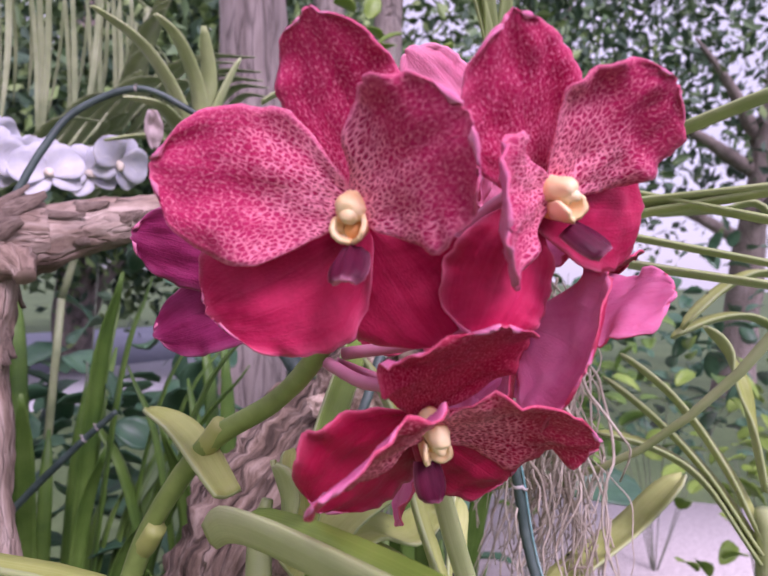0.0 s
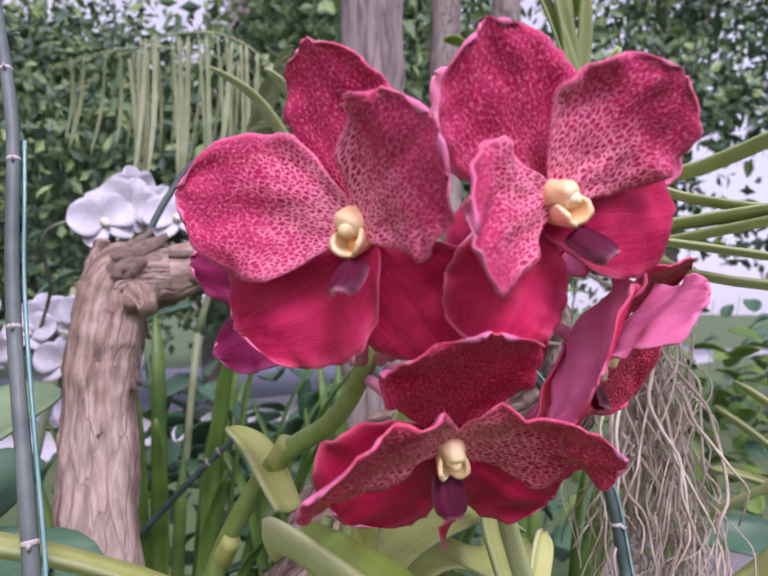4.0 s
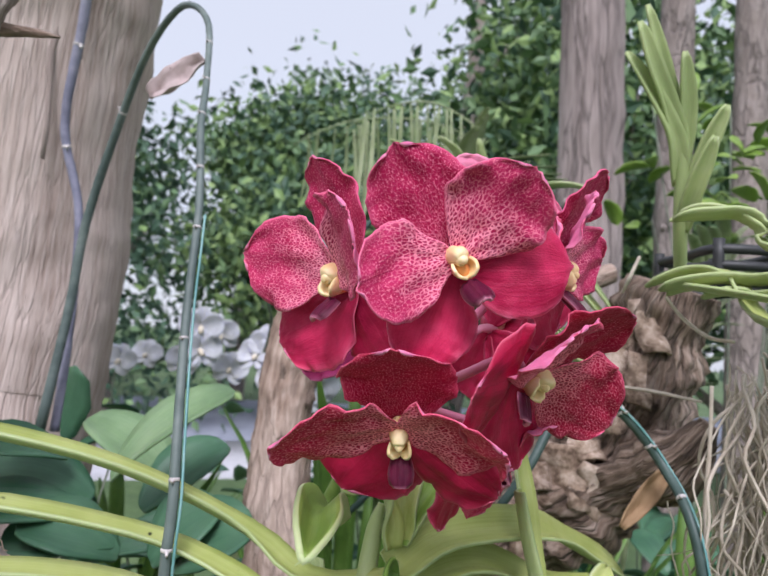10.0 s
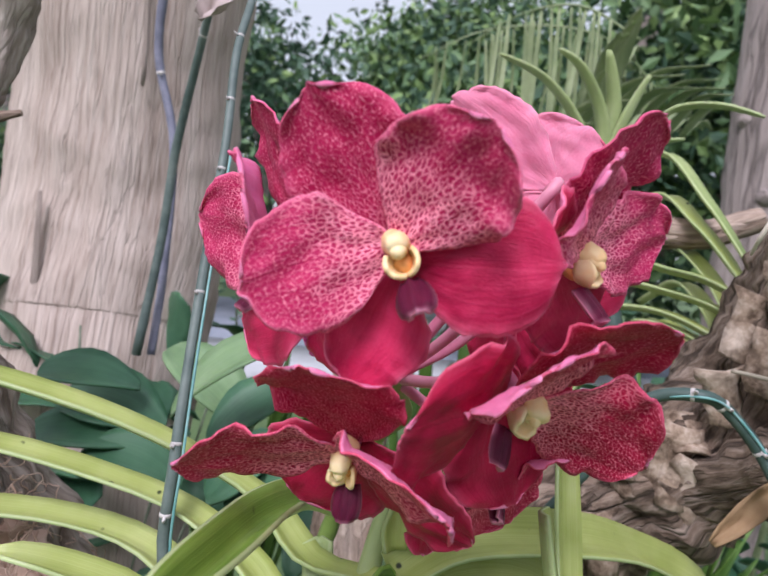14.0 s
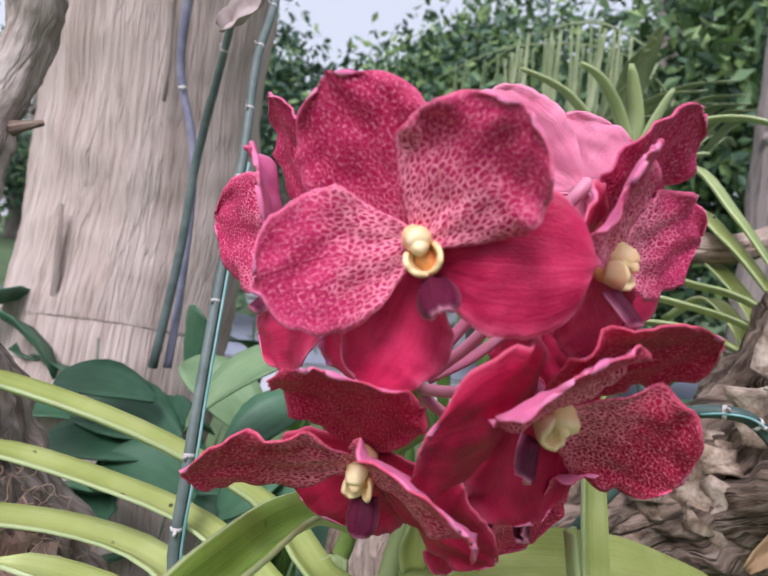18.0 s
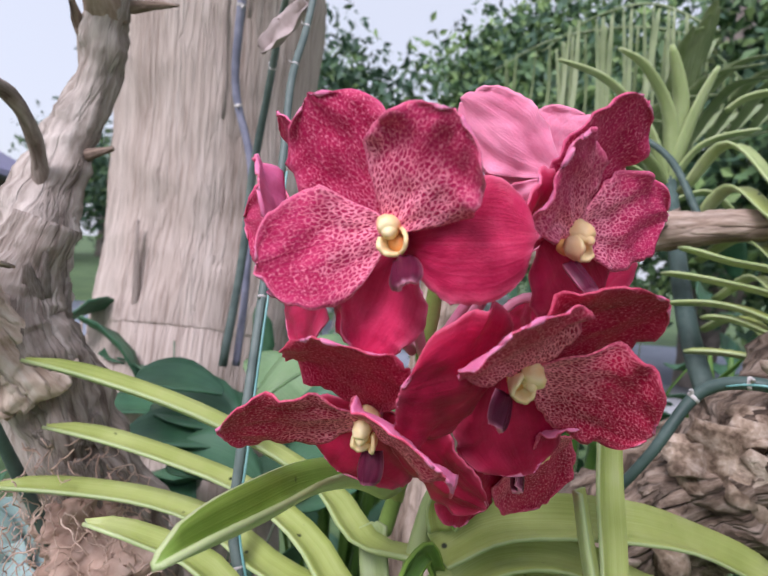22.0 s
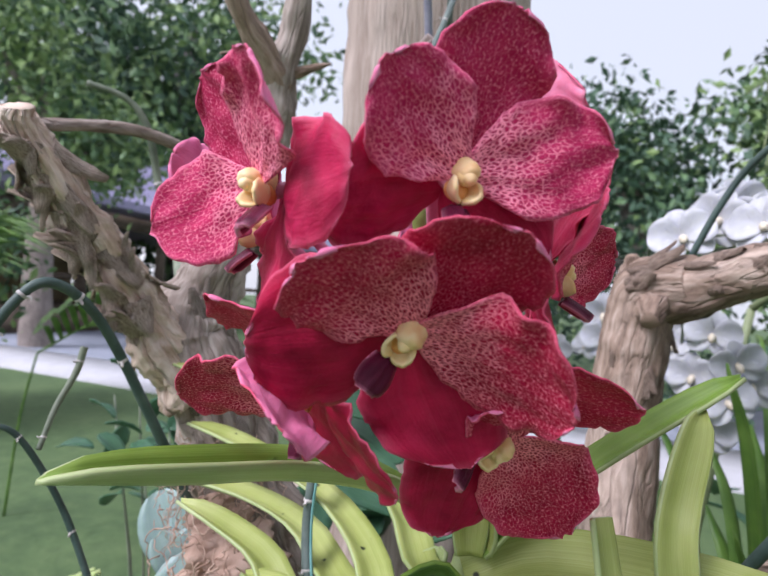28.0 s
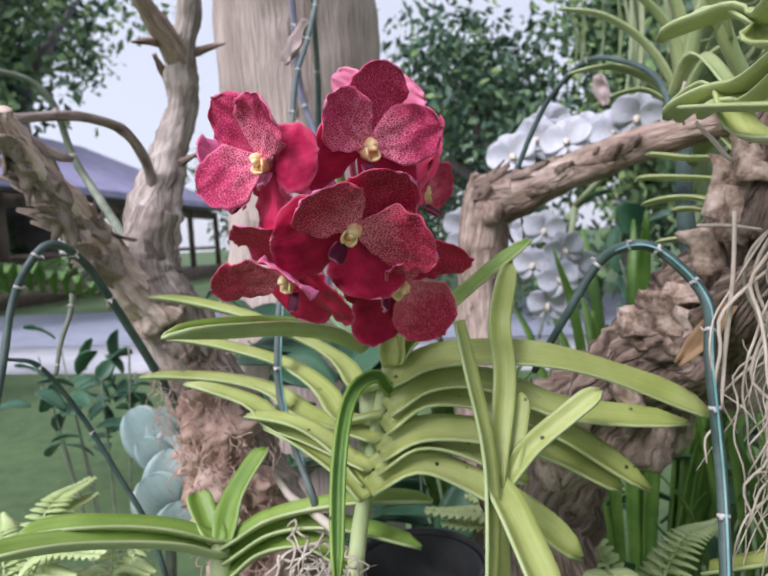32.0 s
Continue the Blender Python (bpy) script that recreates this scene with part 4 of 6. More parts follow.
tube(bm, [(-0.285, 0.422, 1.300), (-0.261, 0.443, 1.316), (-0.218, 0.469, 1.332), (-0.165, 0.487, 1.344), (-0.114, 0.498, 1.351), (-0.082, 0.514, 1.356), (-0.052, 0.533, 1.360), (-0.022, 0.559, 1.376)], [0.0192, 0.024, 0.02, 0.0176, 0.0144, 0.0122, 0.011, 0.008], 100, 36, 0.2, 22, 0.08, 9)
part("limb", bm, WOOD, ARCH)
for pts, r in (([(-0.262, 0.424, 1.306), (-0.246, 0.412, 1.300), (-0.238, 0.405, 1.292)], [0.013, 0.010, 0.006]), ([(-0.284, 0.420, 1.318), (-0.286, 0.417, 1.337), (-0.284, 0.415, 1.346)], [0.016, 0.011, 0.004])):
    bm = bmesh.new()
    tube(bm, pts, r, 14, 18, 0.45, 60, 0.2, pts[0][2])
    part("knot", bm, WOOD, ARCH, "splintered knot at the elbow")

ROOTW = thing("root_wood", (*(-0.068, 0.328, 0.971)[:2], 0), "thick brown gnarled wood with flaking bark and hollow", "dead tree")
b3 = Vector((-0.068, 0.328, 0.971))
bm = bmesh.new()
tube(bm, [(b3.x, b3.y, -0.02), (b3.x, b3.y, 0.6), (-0.090, 0.344, 1.015), (-0.095, 0.365, 1.070), (-0.079, 0.402, 1.125), (-0.053, 0.433, 1.166), (-0.014, 0.451, 1.195), (0.010, 0.466, 1.241), (0.029, 0.470, 1.299), (0.046, 0.464, 1.351)], [0.044, 0.042, 0.042, 0.042, 0.043, 0.045, 0.046, 0.042, 0.036, 0.028], 160, 48, 0.36, 22, 0.2, 6)
part("trunk", bm, WOOD_BROWN, ROOTW)

bm = bmesh.new()
tube(bm, [(-0.013, 0.437, 1.190), (0.035, 0.418, 1.218), (0.063, 0.406, 1.239), (0.077, 0.405, 1.259)], [0.024, 0.020, 0.014, 0.006], 40, 20, 0.4, 30, 0.2, 12)
part("limb", bm, WOOD_BROWN, ROOTW)
flake_rng = random.Random(9)
for q in ((0.008, 0.414, 1.205), (-0.001, 0.421, 1.233), (0.018, 0.434, 1.299), (0.035, 0.437, 1.319), (0.015, 0.417, 1.261), (-0.010, 0.410, 1.214), (-0.026, 0.402, 1.206), (0.032, 0.427, 1.281), (-0.017, 0.410, 1.217), (-0.001, 0.412, 1.215), (-0.031, 0.401, 1.210), (-0.029, 0.389, 1.162), (-0.050, 0.362, 1.139), (-0.065, 0.345, 1.100)):
    bm = bmesh.new()
    q = Vector(q)
    L, W = flake_rng.uniform(0.025, 0.05), flake_rng.uniform(0.012, 0.022)
    d = Vector((flake_rng.uniform(-0.4, 0.4), flake_rng.uniform(-0.4, 0.4), -1)).normalized()
    sd = d.cross(Vector((0.6, -0.75, 0.1))).normalized()
    nn = sd.cross(d)
    if nn.dot(Vector((0.6, -0.75, 0.1))) < 0:
        nn = -nn
    grid = []
    for i in range(7):
        u = i / 6
        w = W * (0.5 + 0.5 * noise.noise(Vector((u * 4, q.x * 90, 0)))) * (1 - 0.5 * u * u) + 0.004
        grid.append([q + d * L * (u - 0.5) + sd * (v * w) + nn * (0.010 * u * u - 0.006 * v * v + 0.003 * noise.noise(Vector((u * 5, v * 3, q.y * 80)))) for v in (-1, -0.5, 0, 0.5, 1)])
    sheet(bm, grid, 0.0025, 0, 0)
    part("bark_flake", bm, FLAKE, ROOTW)


def flakes_on(parent, pts, radii, count, seed, material, size=(0.010, 0.024), reach=(0, 1), toward=(0.6, -0.75, 0.2), lift=0.35):
    """Curled splinters and flakes of bark standing off a limb."""
    rng = random.Random(seed)
    line = spline(pts, 80)
    for _ in range(count):
        f = rng.uniform(*reach)
        i = min(78, int(f * 79))
        d = (line[i + 1] - line[i]).normalized()
        o = (Vector(toward) + Vector((rng.gauss(0, 0.6), rng.gauss(0, 0.6), rng.gauss(0, 0.6))))
        o = (o - d * o.dot(d)).normalized()
        s = d.cross(o)
        r = lerp_list(radii, f)
        L, W = rng.uniform(*size), rng.uniform(*size) * 0.33
        way = (d * rng.choice((-1, 1)) + s * rng.uniform(-0.4, 0.4)).normalized()
        across = way.cross(o).normalized()
        base = line[i] + o * r * 0.93
        grid = []
        for a in range(6):
            u = a / 5
            w = W * (1 - 0.75 * u * u) * (1 + 0.4 * noise.noise(Vector((u * 5, seed, f * 40))))
            grid.append([base + way * L * u + across * (v * w) + o * (L * lift * u * u - 0.3 * W * v * v + 0.0015 * noise.noise(Vector((u * 4, v * 3, f * 70)))) for v in (-1, -0.4, 0.3, 1)])
        bm = bmesh.new()
        sheet(bm, grid, 0.0010, 0, 0)
        part("bark_flake", bm, material, parent)


flakes_on(YWOOD, [(-0.221, 0.053, 1.267), (-0.194, 0.026, 1.312), (-0.172, 0.009, 1.344), (-0.152, -0.004, 1.371)], [0.0175, 0.0132, 0.0114, 0.0098], 60, 3, LIMB, (0.010, 0.032), (0.0, 1.0), (0.6, -0.75, 0.2), 0.45)
flakes_on(YWOOD, [(-0.227, 0.135, 1.085), (-0.238, 0.112, 1.156), (-0.251, 0.082, 1.241), (-0.252, 0.073, 1.272)], [0.0333, 0.031, 0.028, 0.0266], 50, 4, GREY_WOOD, (0.008, 0.026), (0.1, 1.0), (0.9, -0.3, 0.1), 0.2)
flakes_on(ARCH, [(-0.284, 0.416, 1.203), (-0.285, 0.424, 1.279), (-0.276, 0.427, 1.318), (-0.218, 0.469, 1.332), (-0.114, 0.498, 1.351)], [0.028, 0.0272, 0.0264, 0.02, 0.0144], 34, 5, WOOD, (0.010, 0.030), (0.0, 1.0), (0.8, -0.5, 0.0), 0.2)


# ---- bent flower spikes, wires and ties ----
def old_spike(pts, r, material, label, ties=(), wire=None):
    top = thing("bent_spike", pts[0], label, "orchid spike", "spent spikes on wires")
    bm = bmesh.new()
    tube(bm, pts, r, 60, 10, 0.06, 70)
    part("stem", bm, material, top)
    line = spline(pts, 200)
    for f in ties:
        i = int(f * 199)
        c, d = line[i], (line[min(i + 1, 199)] - line[max(i - 1, 0)]).normalized()
        rr = lerp_list(r, f)
        bm = bmesh.new()
        tube(bm, [c - d * rr * 0.32, c, c + d * rr * 0.32], [rr * 1.02, rr * 1.12, rr * 1.02], 6, 10)
        o = d.cross(Vector((0.3, 0.5, 0.8))).normalized()
        tube(bm, [c + o * rr * 0.7, c + o * rr * 1.5 + d * rr * 0.6, c + o * rr * 2.1 + d * rr * 0.2], [rr * 0.36, rr * 0.28, rr * 0.08], 6, 8)
        part("tie", bm, TIE, top)
    if wire:
        bm = bmesh.new()
        seg = line[int(wire[0] * 199):int(wire[1] * 199)]
        off = Vector(wire[2])
        tube(bm, [p + off for p in seg[::6]], [0.0007, 0.0007], 50, 6)
        part("wire", bm, WIRE, top, "teal coated support wire")
    return top


old_spike([(-0.425, 0.261, 1.193), (-0.426, 0.274, 1.299), (-0.417, 0.275, 1.381), (-0.376, 0.269, 1.461), (-0.324, 0.256, 1.515), (-0.269, 0.244, 1.534), (-0.228, 0.237, 1.510), (-0.195, 0.216, 1.453), (-0.171, 0.197, 1.410), (-0.151, 0.186, 1.359), (-0.138, 0.175, 1.297), (-0.112, 0.158, 1.218), (-0.105, 0.156, 1.169), (-0.062, 0.166, 1.111)],
          [0.0045, 0.0042, 0.004, 0.0036, 0.003, 0.0025, 0.0023, 0.0022, 0.0022, 0.0022, 0.0023, 0.0025, 0.0026, 0.0026], STEM_GREY_TEAL, "tall dark flower spike hooked over and hanging beside the trunk", (0.25, 0.5, 0.545, 0.6, 0.66, 0.71, 0.78, 0.84, 0.88, 0.93), (0.70, 0.985, (0.003, 0.002, 0)))
old_spike([(-0.416, 0.248, 1.645), (-0.440, 0.261, 1.572), (-0.464, 0.269, 1.477), (-0.454, 0.288, 1.392), (-0.442, 0.286, 1.272), (-0.428, 0.276, 1.192)], [0.0045, 0.0045, 0.0042, 0.004, 0.004, 0.004], VIOLET_STEM, "grey-violet dry spike lying along the trunk", (0.25, 0.45))
old_spike([(-0.034, 0.316, 1.185), (-0.010, 0.327, 1.226), (0.002, 0.345, 1.259), (0.025, 0.352, 1.268), (0.037, 0.364, 1.260), (0.056, 0.372, 1.235), (0.076, 0.352, 1.205), (0.089, 0.344, 1.143), (0.110, 0.322, 1.084)],
          [0.0024, 0.0027, 0.0031, 0.0032, 0.0032, 0.0032, 0.0031, 0.003, 0.003], STEM_DARK, "green-grey arched spike with white nodes", (0.24, 0.36, 0.46, 0.58, 0.7, 0.8, 0.9), (0.3, 0.98, (0.0035, -0.002, 0)))
old_spike([(-0.088, -0.024, 1.151), (-0.117, -0.013, 1.216), (-0.132, -0.007, 1.254), (-0.135, 0.004, 1.278), (-0.142, 0.017, 1.291), (-0.160, 0.032, 1.280), (-0.180, 0.047, 1.249), (-0.204, 0.074, 1.185), (-0.214, 0.093, 1.139)],
          [0.0024, 0.0024, 0.0025, 0.0027, 0.0028, 0.0029, 0.003, 0.0034, 0.0036], STEM_DARK, "dark green arched spike with pale nodes", (0.3, 0.42, 0.6, 0.75))
old_spike([(-0.163, -0.036, 1.216), (-0.167, -0.017, 1.213), (-0.174, -0.002, 1.204), (-0.185, 0.019, 1.163), (-0.184, 0.040, 1.114), (-0.179, 0.059, 1.069), (-0.172, 0.068, 1.030)],
          [0.0012, 0.0014, 0.0018, 0.002, 0.0021, 0.0022, 0.0022], STEM_DARK, "thin dark drooping spike", (0.33, 0.55))
old_spike([(-0.198, 0.020, 1.254), (-0.196, 0.017, 1.239), (-0.188, 0.010, 1.219), (-0.179, 0.006, 1.197)], [0.0022, 0.002, 0.0018, 0.0016], STEM_GREY, "short thin grey hanging spike tip", (0.2, 0.9))
old_spike([(-0.393, -0.058, 1.472), (-0.401, -0.026, 1.464), (-0.409, -0.007, 1.441), (-0.420, 0.005, 1.390), (-0.397, 0.027, 1.345), (-0.301, 0.053, 1.300), (-0.257, 0.069, 1.272)], [0.003, 0.003, 0.0035, 0.004, 0.0045, 0.0045, 0.0045], STEM_GREY, "pale grey spike arching behind the forked wood", (0.35, 0.5))
old_spike([(-0.56, 0.62, -0.02), (-0.55, 0.62, 0.55), (-0.46, 0.62, 0.94), (-0.37, 0.621, 1.050), (-0.318, 0.622, 1.106), (-0.296, 0.622, 1.128), (-0.268, 0.620, 1.154)], [0.0045, 0.0045, 0.0042, 0.0038, 0.0036, 0.0034, 0.0030], STEM_DARK, "bluish spent spike rising from the ground among the grass", (0.80, 0.89))
old_spike([(-0.288, 0.470, 1.348), (-0.272, 0.485, 1.394), (-0.254, 0.499, 1.427), (-0.212, 0.512, 1.450), (-0.177, 0.525, 1.440), (-0.139, 0.530, 1.414), (-0.098, 0.512, 1.361)], [0.003, 0.003, 0.003, 0.0028, 0.0028, 0.003, 0.003], STEM_DARK, "thin dark spike arching above the driftwood", (0.5,))

# ---- road, house, trees ----
def slab(bm, corners, z0, z1):
    lo = [bm.verts.new((x, y, z0)) for x, y in corners]
    hi = [bm.verts.new((x, y, z1)) for x, y in corners]
    bm.faces.new(hi)
    bm.faces.new(lo[::-1])
    k = len(corners)
    for i in range(k):
        bm.faces.new((lo[i], lo[(i + 1) % k], hi[(i + 1) % k], hi[i]))
    return bm


def strip(d0, d1):
    """A band along the road's way, d metres beyond the lawn's edge."""
    a, w, n = Vector((-7.6, -1.5)), Vector((0.55, 0.835)), Vector((-0.835, 0.55))
    return [(a + w * p + n * q).to_tuple() for p, q in ((-30, d0), (30, d0), (30, d1), (-30, d1))][::-1]


single("pavement", slab(bmesh.new(), strip(0, 1.6), -0.1, 0.05), PAVE, (-7.6, -1.5, 0), "pale concrete kerb strip along the lawn", "pavement", kind="structure")
single("road", slab(bmesh.new(), strip(1.6, 6.2), -0.1, 0.03), ROAD, (-9, -1.5, 0), "blue-grey asphalt road behind the lawn", "road", kind="structure")

HOUSE = thing("pavilion", (-24, -4, 0), "open timber pavilion with a low purple-grey roof", "house")
A, B = Vector((-18.5, -4.1)), Vector((-33.7, 3.75))
al = (B - A).normalized()
bk = Vector((-0.46, -0.89))
E4 = [A - al * 5.7, B, B + bk * 11, A - al * 5.7 + bk * 11]
bm = bmesh.new()
r1, r2 = A - al * 1.5 + bk * 5.5, B - al * 4.2 + bk * 5.5
v = [bm.verts.new((p.x, p.y, 3.62)) for p in E4] + [bm.verts.new((r1.x, r1.y, 6.6)), bm.verts.new((r2.x, r2.y, 6.6))]
u = [bm.verts.new((p.x, p.y, 3.39)) for p in E4]
for f in ((0, 1, 5, 4), (1, 2, 5), (2, 3, 4, 5), (3, 0, 4)):
    bm.faces.new([v[i] for i in f])
bm.faces.new(u[::-1])
for i in range(4):
    bm.faces.new((u[i], u[(i + 1) % 4], v[(i + 1) % 4], v[i]))
bmesh.ops.recalc_face_normals(bm, faces=bm.faces)
roof = part("roof", bm, ROOF, HOUSE)
for f in roof.data.polygons:
    f.use_smooth = False
bm = bmesh.new()
slab(bm, [(p + bk * 0.1).to_tuple() for p in E4[:2]] + [(p - bk * 0.1).to_tuple() for p in E4[2:]], 0.0, 0.52)
bmesh.ops.recalc_face_normals(bm, faces=bm.faces)
part("deck", bm, TIMBER, HOUSE)
for q in range(8):
    for side in (0.8, 10.2):
        c = A - al * 5.7 + al * (0.8 + q * 3.1) + bk * side
        bm = bmesh.new()
        slab(bm, [(c.x - 0.13, c.y - 0.13), (c.x + 0.13, c.y - 0.13), (c.x + 0.13, c.y + 0.13), (c.x - 0.13, c.y + 0.13)], 0.51, 3.3)
        part("post", bm, TIMBER, HOUSE)
for side, z0, z1, q0, q1, m in ((0.7, 2.9, 3.3, 0, 22.5, TIMBER), (0.8, 1.35, 1.5, 0, 22.5, TIMBER), (7.5, 0.52, 3.3, 2.0, 10.0, WALL)):
    p, q = A - al * 5.7 + al * q0 + bk * side, A - al * 5.7 + al * q1 + bk * side
    bm = bmesh.new()
    slab(bm, [p.to_tuple(), q.to_tuple(), (q + bk * 0.1).to_tuple(), (p + bk * 0.1).to_tuple()], z0, z1)
    bmesh.ops.recalc_face_normals(bm, faces=bm.faces)
    part("beam" if m is TIMBER else "wall", bm, m, HOUSE)


def leaf_cloud(rng, blobs, count, size, tones):
    """Many small bent leaves, clustered on twigs inside the blobs."""
    verts, faces, mats = [], [], []
    tot = sum(b[3] ** 2 for b in blobs)
    for cx, cy, cz, r in blobs:
        n = int(count * r * r / tot)
        twigs = max(6, n // 46)
        d = rng.normal(size=(twigs, 3))
        d /= np.linalg.norm(d, axis=1)[:, None]
        ctr = np.array((cx, cy, cz)) + d * (r * rng.uniform(0.35, 1.05, twigs) ** 0.6)[:, None] * np.array((1, 1, 0.8))
        pick = rng.integers(0, twigs, n)
        pos = ctr[pick] + rng.normal(size=(n, 3)) * size * 1.7
        ax = rng.normal(size=(n, 3)) + np.array((0, 0, -0.4))
        ax /= np.linalg.norm(ax, axis=1)[:, None]
        sd = np.cross(ax, rng.normal(size=(n, 3)))
        sd /= np.linalg.norm(sd, axis=1)[:, None] + 1e-9
        nn = np.cross(ax, sd)
        ln = size * rng.uniform(0.7, 1.4, n)[:, None]
        base = len(verts)
        q = np.stack([pos, pos + ax * ln * 0.5 + sd * ln * 0.26 + nn * ln * 0.08, pos + ax * ln, pos + ax * ln * 0.5 - sd * ln * 0.26 + nn * ln * 0.08], 1).reshape(-1, 3)
        verts.extend(map(tuple, q))
        faces.extend([(base + 4 * i, base + 4 * i + 1, base + 4 * i + 2, base + 4 * i + 3) for i in range(n)])
        mats.extend(rng.choice(len(tones), n, p=tones))
    me = bpy.data.meshes.new("crown")
    me.from_pydata(verts, [], faces)
    for m in LEAVES:
        me.materials.append(m)
    me.polygons.foreach_set("material_index", np.array(mats, dtype=np.int32))
    me.update()
    return me


def tree(bearing, dist, height, spread, low, count, size, tones, seed, label, trunk=0.12, material=BARK, name="tree"):
    rng = np.random.default_rng(seed)
    x, y = -math.sin(radians(bearing)) * dist, math.cos(radians(bearing)) * dist
    top = thing(name, (x, y, 0), label, "tree")
    bm = bmesh.new()
    lean = rng.normal(size=2) * 0.05 * height
    crown_c = Vector((x + lean[0], y + lean[1], (low + height) / 2))
    tube(bm, [(x, y, -0.1), (x + lean[0] * 0.3, y + lean[1] * 0.3, height * 0.3), (x + lean[0], y + lean[1], height * 0.85)], [trunk * 1.3, trunk, trunk * 0.3], 24, 12, 0.15, 3)
    part("trunk", bm, material, top)
    blobs = []
    half = (height - low) / 2
    for i in range(11):
        a, rr, zz = rng.uniform(0, 2 * math.pi), math.sqrt(rng.uniform(0, 1)), rng.uniform(-1, 1)
        f = math.sqrt(max(0.15, 1 - zz * zz * 0.8))
        blobs.append((crown_c.x + math.cos(a) * rr * spread * f, crown_c.y + math.sin(a) * rr * spread * f, crown_c.z + zz * half * 0.85, spread * rng.uniform(0.32, 0.55)))
    bm = bmesh.new()
    for b in blobs[:7]:
        s = Vector((x + lean[0] * 0.5, y + lean[1] * 0.5, max(0.3, min(height * 0.6, b[2] - half * 0.5))))
        e = Vector(b[:3])
        tube(bm, [s, (s + e) / 2 + Vector((0, 0, 0.1)), e], [trunk * 0.5, trunk * 0.3, trunk * 0.08], 10, 7, 0.1, 3)
    part("limb", bm, material, top)
    me = leaf_cloud(rng, blobs, count, size, tones)
    ob = new("crown", me)
    ob.parent = top
    me.transform(Matrix.Translation(-Vector((x, y, 0))))
    return top


TREES = [
    # bearing, distance, height, spread, low, leaves, leaf size, tones
    (58, 9.5, 4.0, 2.2, 0.4, 8500, 0.15, (0.7, 0.25, 0.05), "dark green broad-leaved tree with gaps of sky"),
    (39, 10, 4.7, 1.7, 0.8, 8000, 0.16, (0.15, 0.4, 0.45), "yellow-green tree with an open crown"),
    (47, 12, 5.6, 1.6, 0.3, 6500, 0.18, (0.6, 0.3, 0.1), "dark hedge-like tree behind the lawn"),
    (27, 8.5, 8.4, 3.0, 0.8, 24000, 0.15, (0.4, 0.4, 0.2), "green tree with sunlit yellow-green clumps"),
    (14, 7.0, 6.0, 2.3, 0.6, 10800, 0.14, (0.25, 0.45, 0.3), "leafy green tree with dense crown"),
    (0, 8.0, 5.6, 2.6, 0.4, 10800, 0.15, (0.4, 0.45, 0.15), "leafy green tree behind the palms"),
    (-12, 8.5, 6.0, 2.4, 2.1, 5200, 0.14, (0.5, 0.4, 0.1), "dark green tree with bright gaps"),
    (-30, 8.5, 5.0, 2.3, 1.9, 2900, 0.15, (0.6, 0.35, 0.05), "dark tree against the pale sky"),
    (100, 34, 17.5, 6.8, 7.0, 3000, 0.40, (0.2, 0.5, 0.3), "spreading tree with grey-violet limbs"),
    (114, 34, 18.5, 7.5, 2.5, 9000, 0.60, (0.5, 0.4, 0.1), "very dark dense conifer-like tree"),
    (121, 6.5, 2.9, 1.0, 0.8, 6000, 0.12, (0.2, 0.5, 0.3), "low bright green shrub by the road"),
    (111, 13, 6.2, 2.2, 3.6, 5000, 0.20, (0.1, 0.45, 0.45), "bright green boughs hanging before the pavilion roof"),
    (80, 42, 12.5, 5.2, 2.0, 6000, 0.45, (0.6, 0.35, 0.05), "tree beyond the pavilion"),
    (72, 16, 4.8, 2.8, 0.6, 6000, 0.22, (0.5, 0.4, 0.1), "tree beyond the road"),
]
for i, (be, di, h, sp, lo, n, sz, tn, lab) in enumerate(TREES):
    violet = "violet" in lab
    tree(be, di, h, sp, lo, n, sz, tn, 100 + i, lab, 0.9 if violet else 0.10 + 0.01 * di, VIOLET_BARK if violet else BARK)

for x, y, r, lean, lab in ((-0.41, 1.93, 0.105, 0.04, "straight grey-brown tree among the orchids"), (-0.22, 2.25, 0.06, 0.02, "thin grey tree behind the orchids"), (-0.02, 2.5, 0.06, 0.0, "dark thin tree behind the orchids")):
    bm = bmesh.new()
    tube(bm, [(x, y, -0.05), (x, y, 0.7), (x - lean * 0.5, y, 1.6), (x - lean, y, 2.6), (x - lean * 2, y, 5.0)], [r * 1.4, r * 1.1, r, r * 0.95, r * 0.8], 60, 24, 0.10, 8, 0.06, x)
    far = thing("bare_tree", (x, y, 0), lab, "tree")
    part("trunk", bm, FAR_TRUNK if r > 0.1 else BARK, far)
    for z, th in ((1.55, -1.2), (1.75, -2.0), (1.25, -0.6)):
        bm = bmesh.new()
        o = Vector((math.cos(th), math.sin(th), 0.25))
        c = Vector((x - lean * 0.4, y, z))
        tube(bm, [c + o * r * 0.75, c + o * r * 1.0, c + o * r * 1.15], [r * 0.28, r * 0.22, r * 0.08], 8, 10, 0.3, 20)
        part("knot", bm, FAR_TRUNK if r > 0.1 else BARK, far)

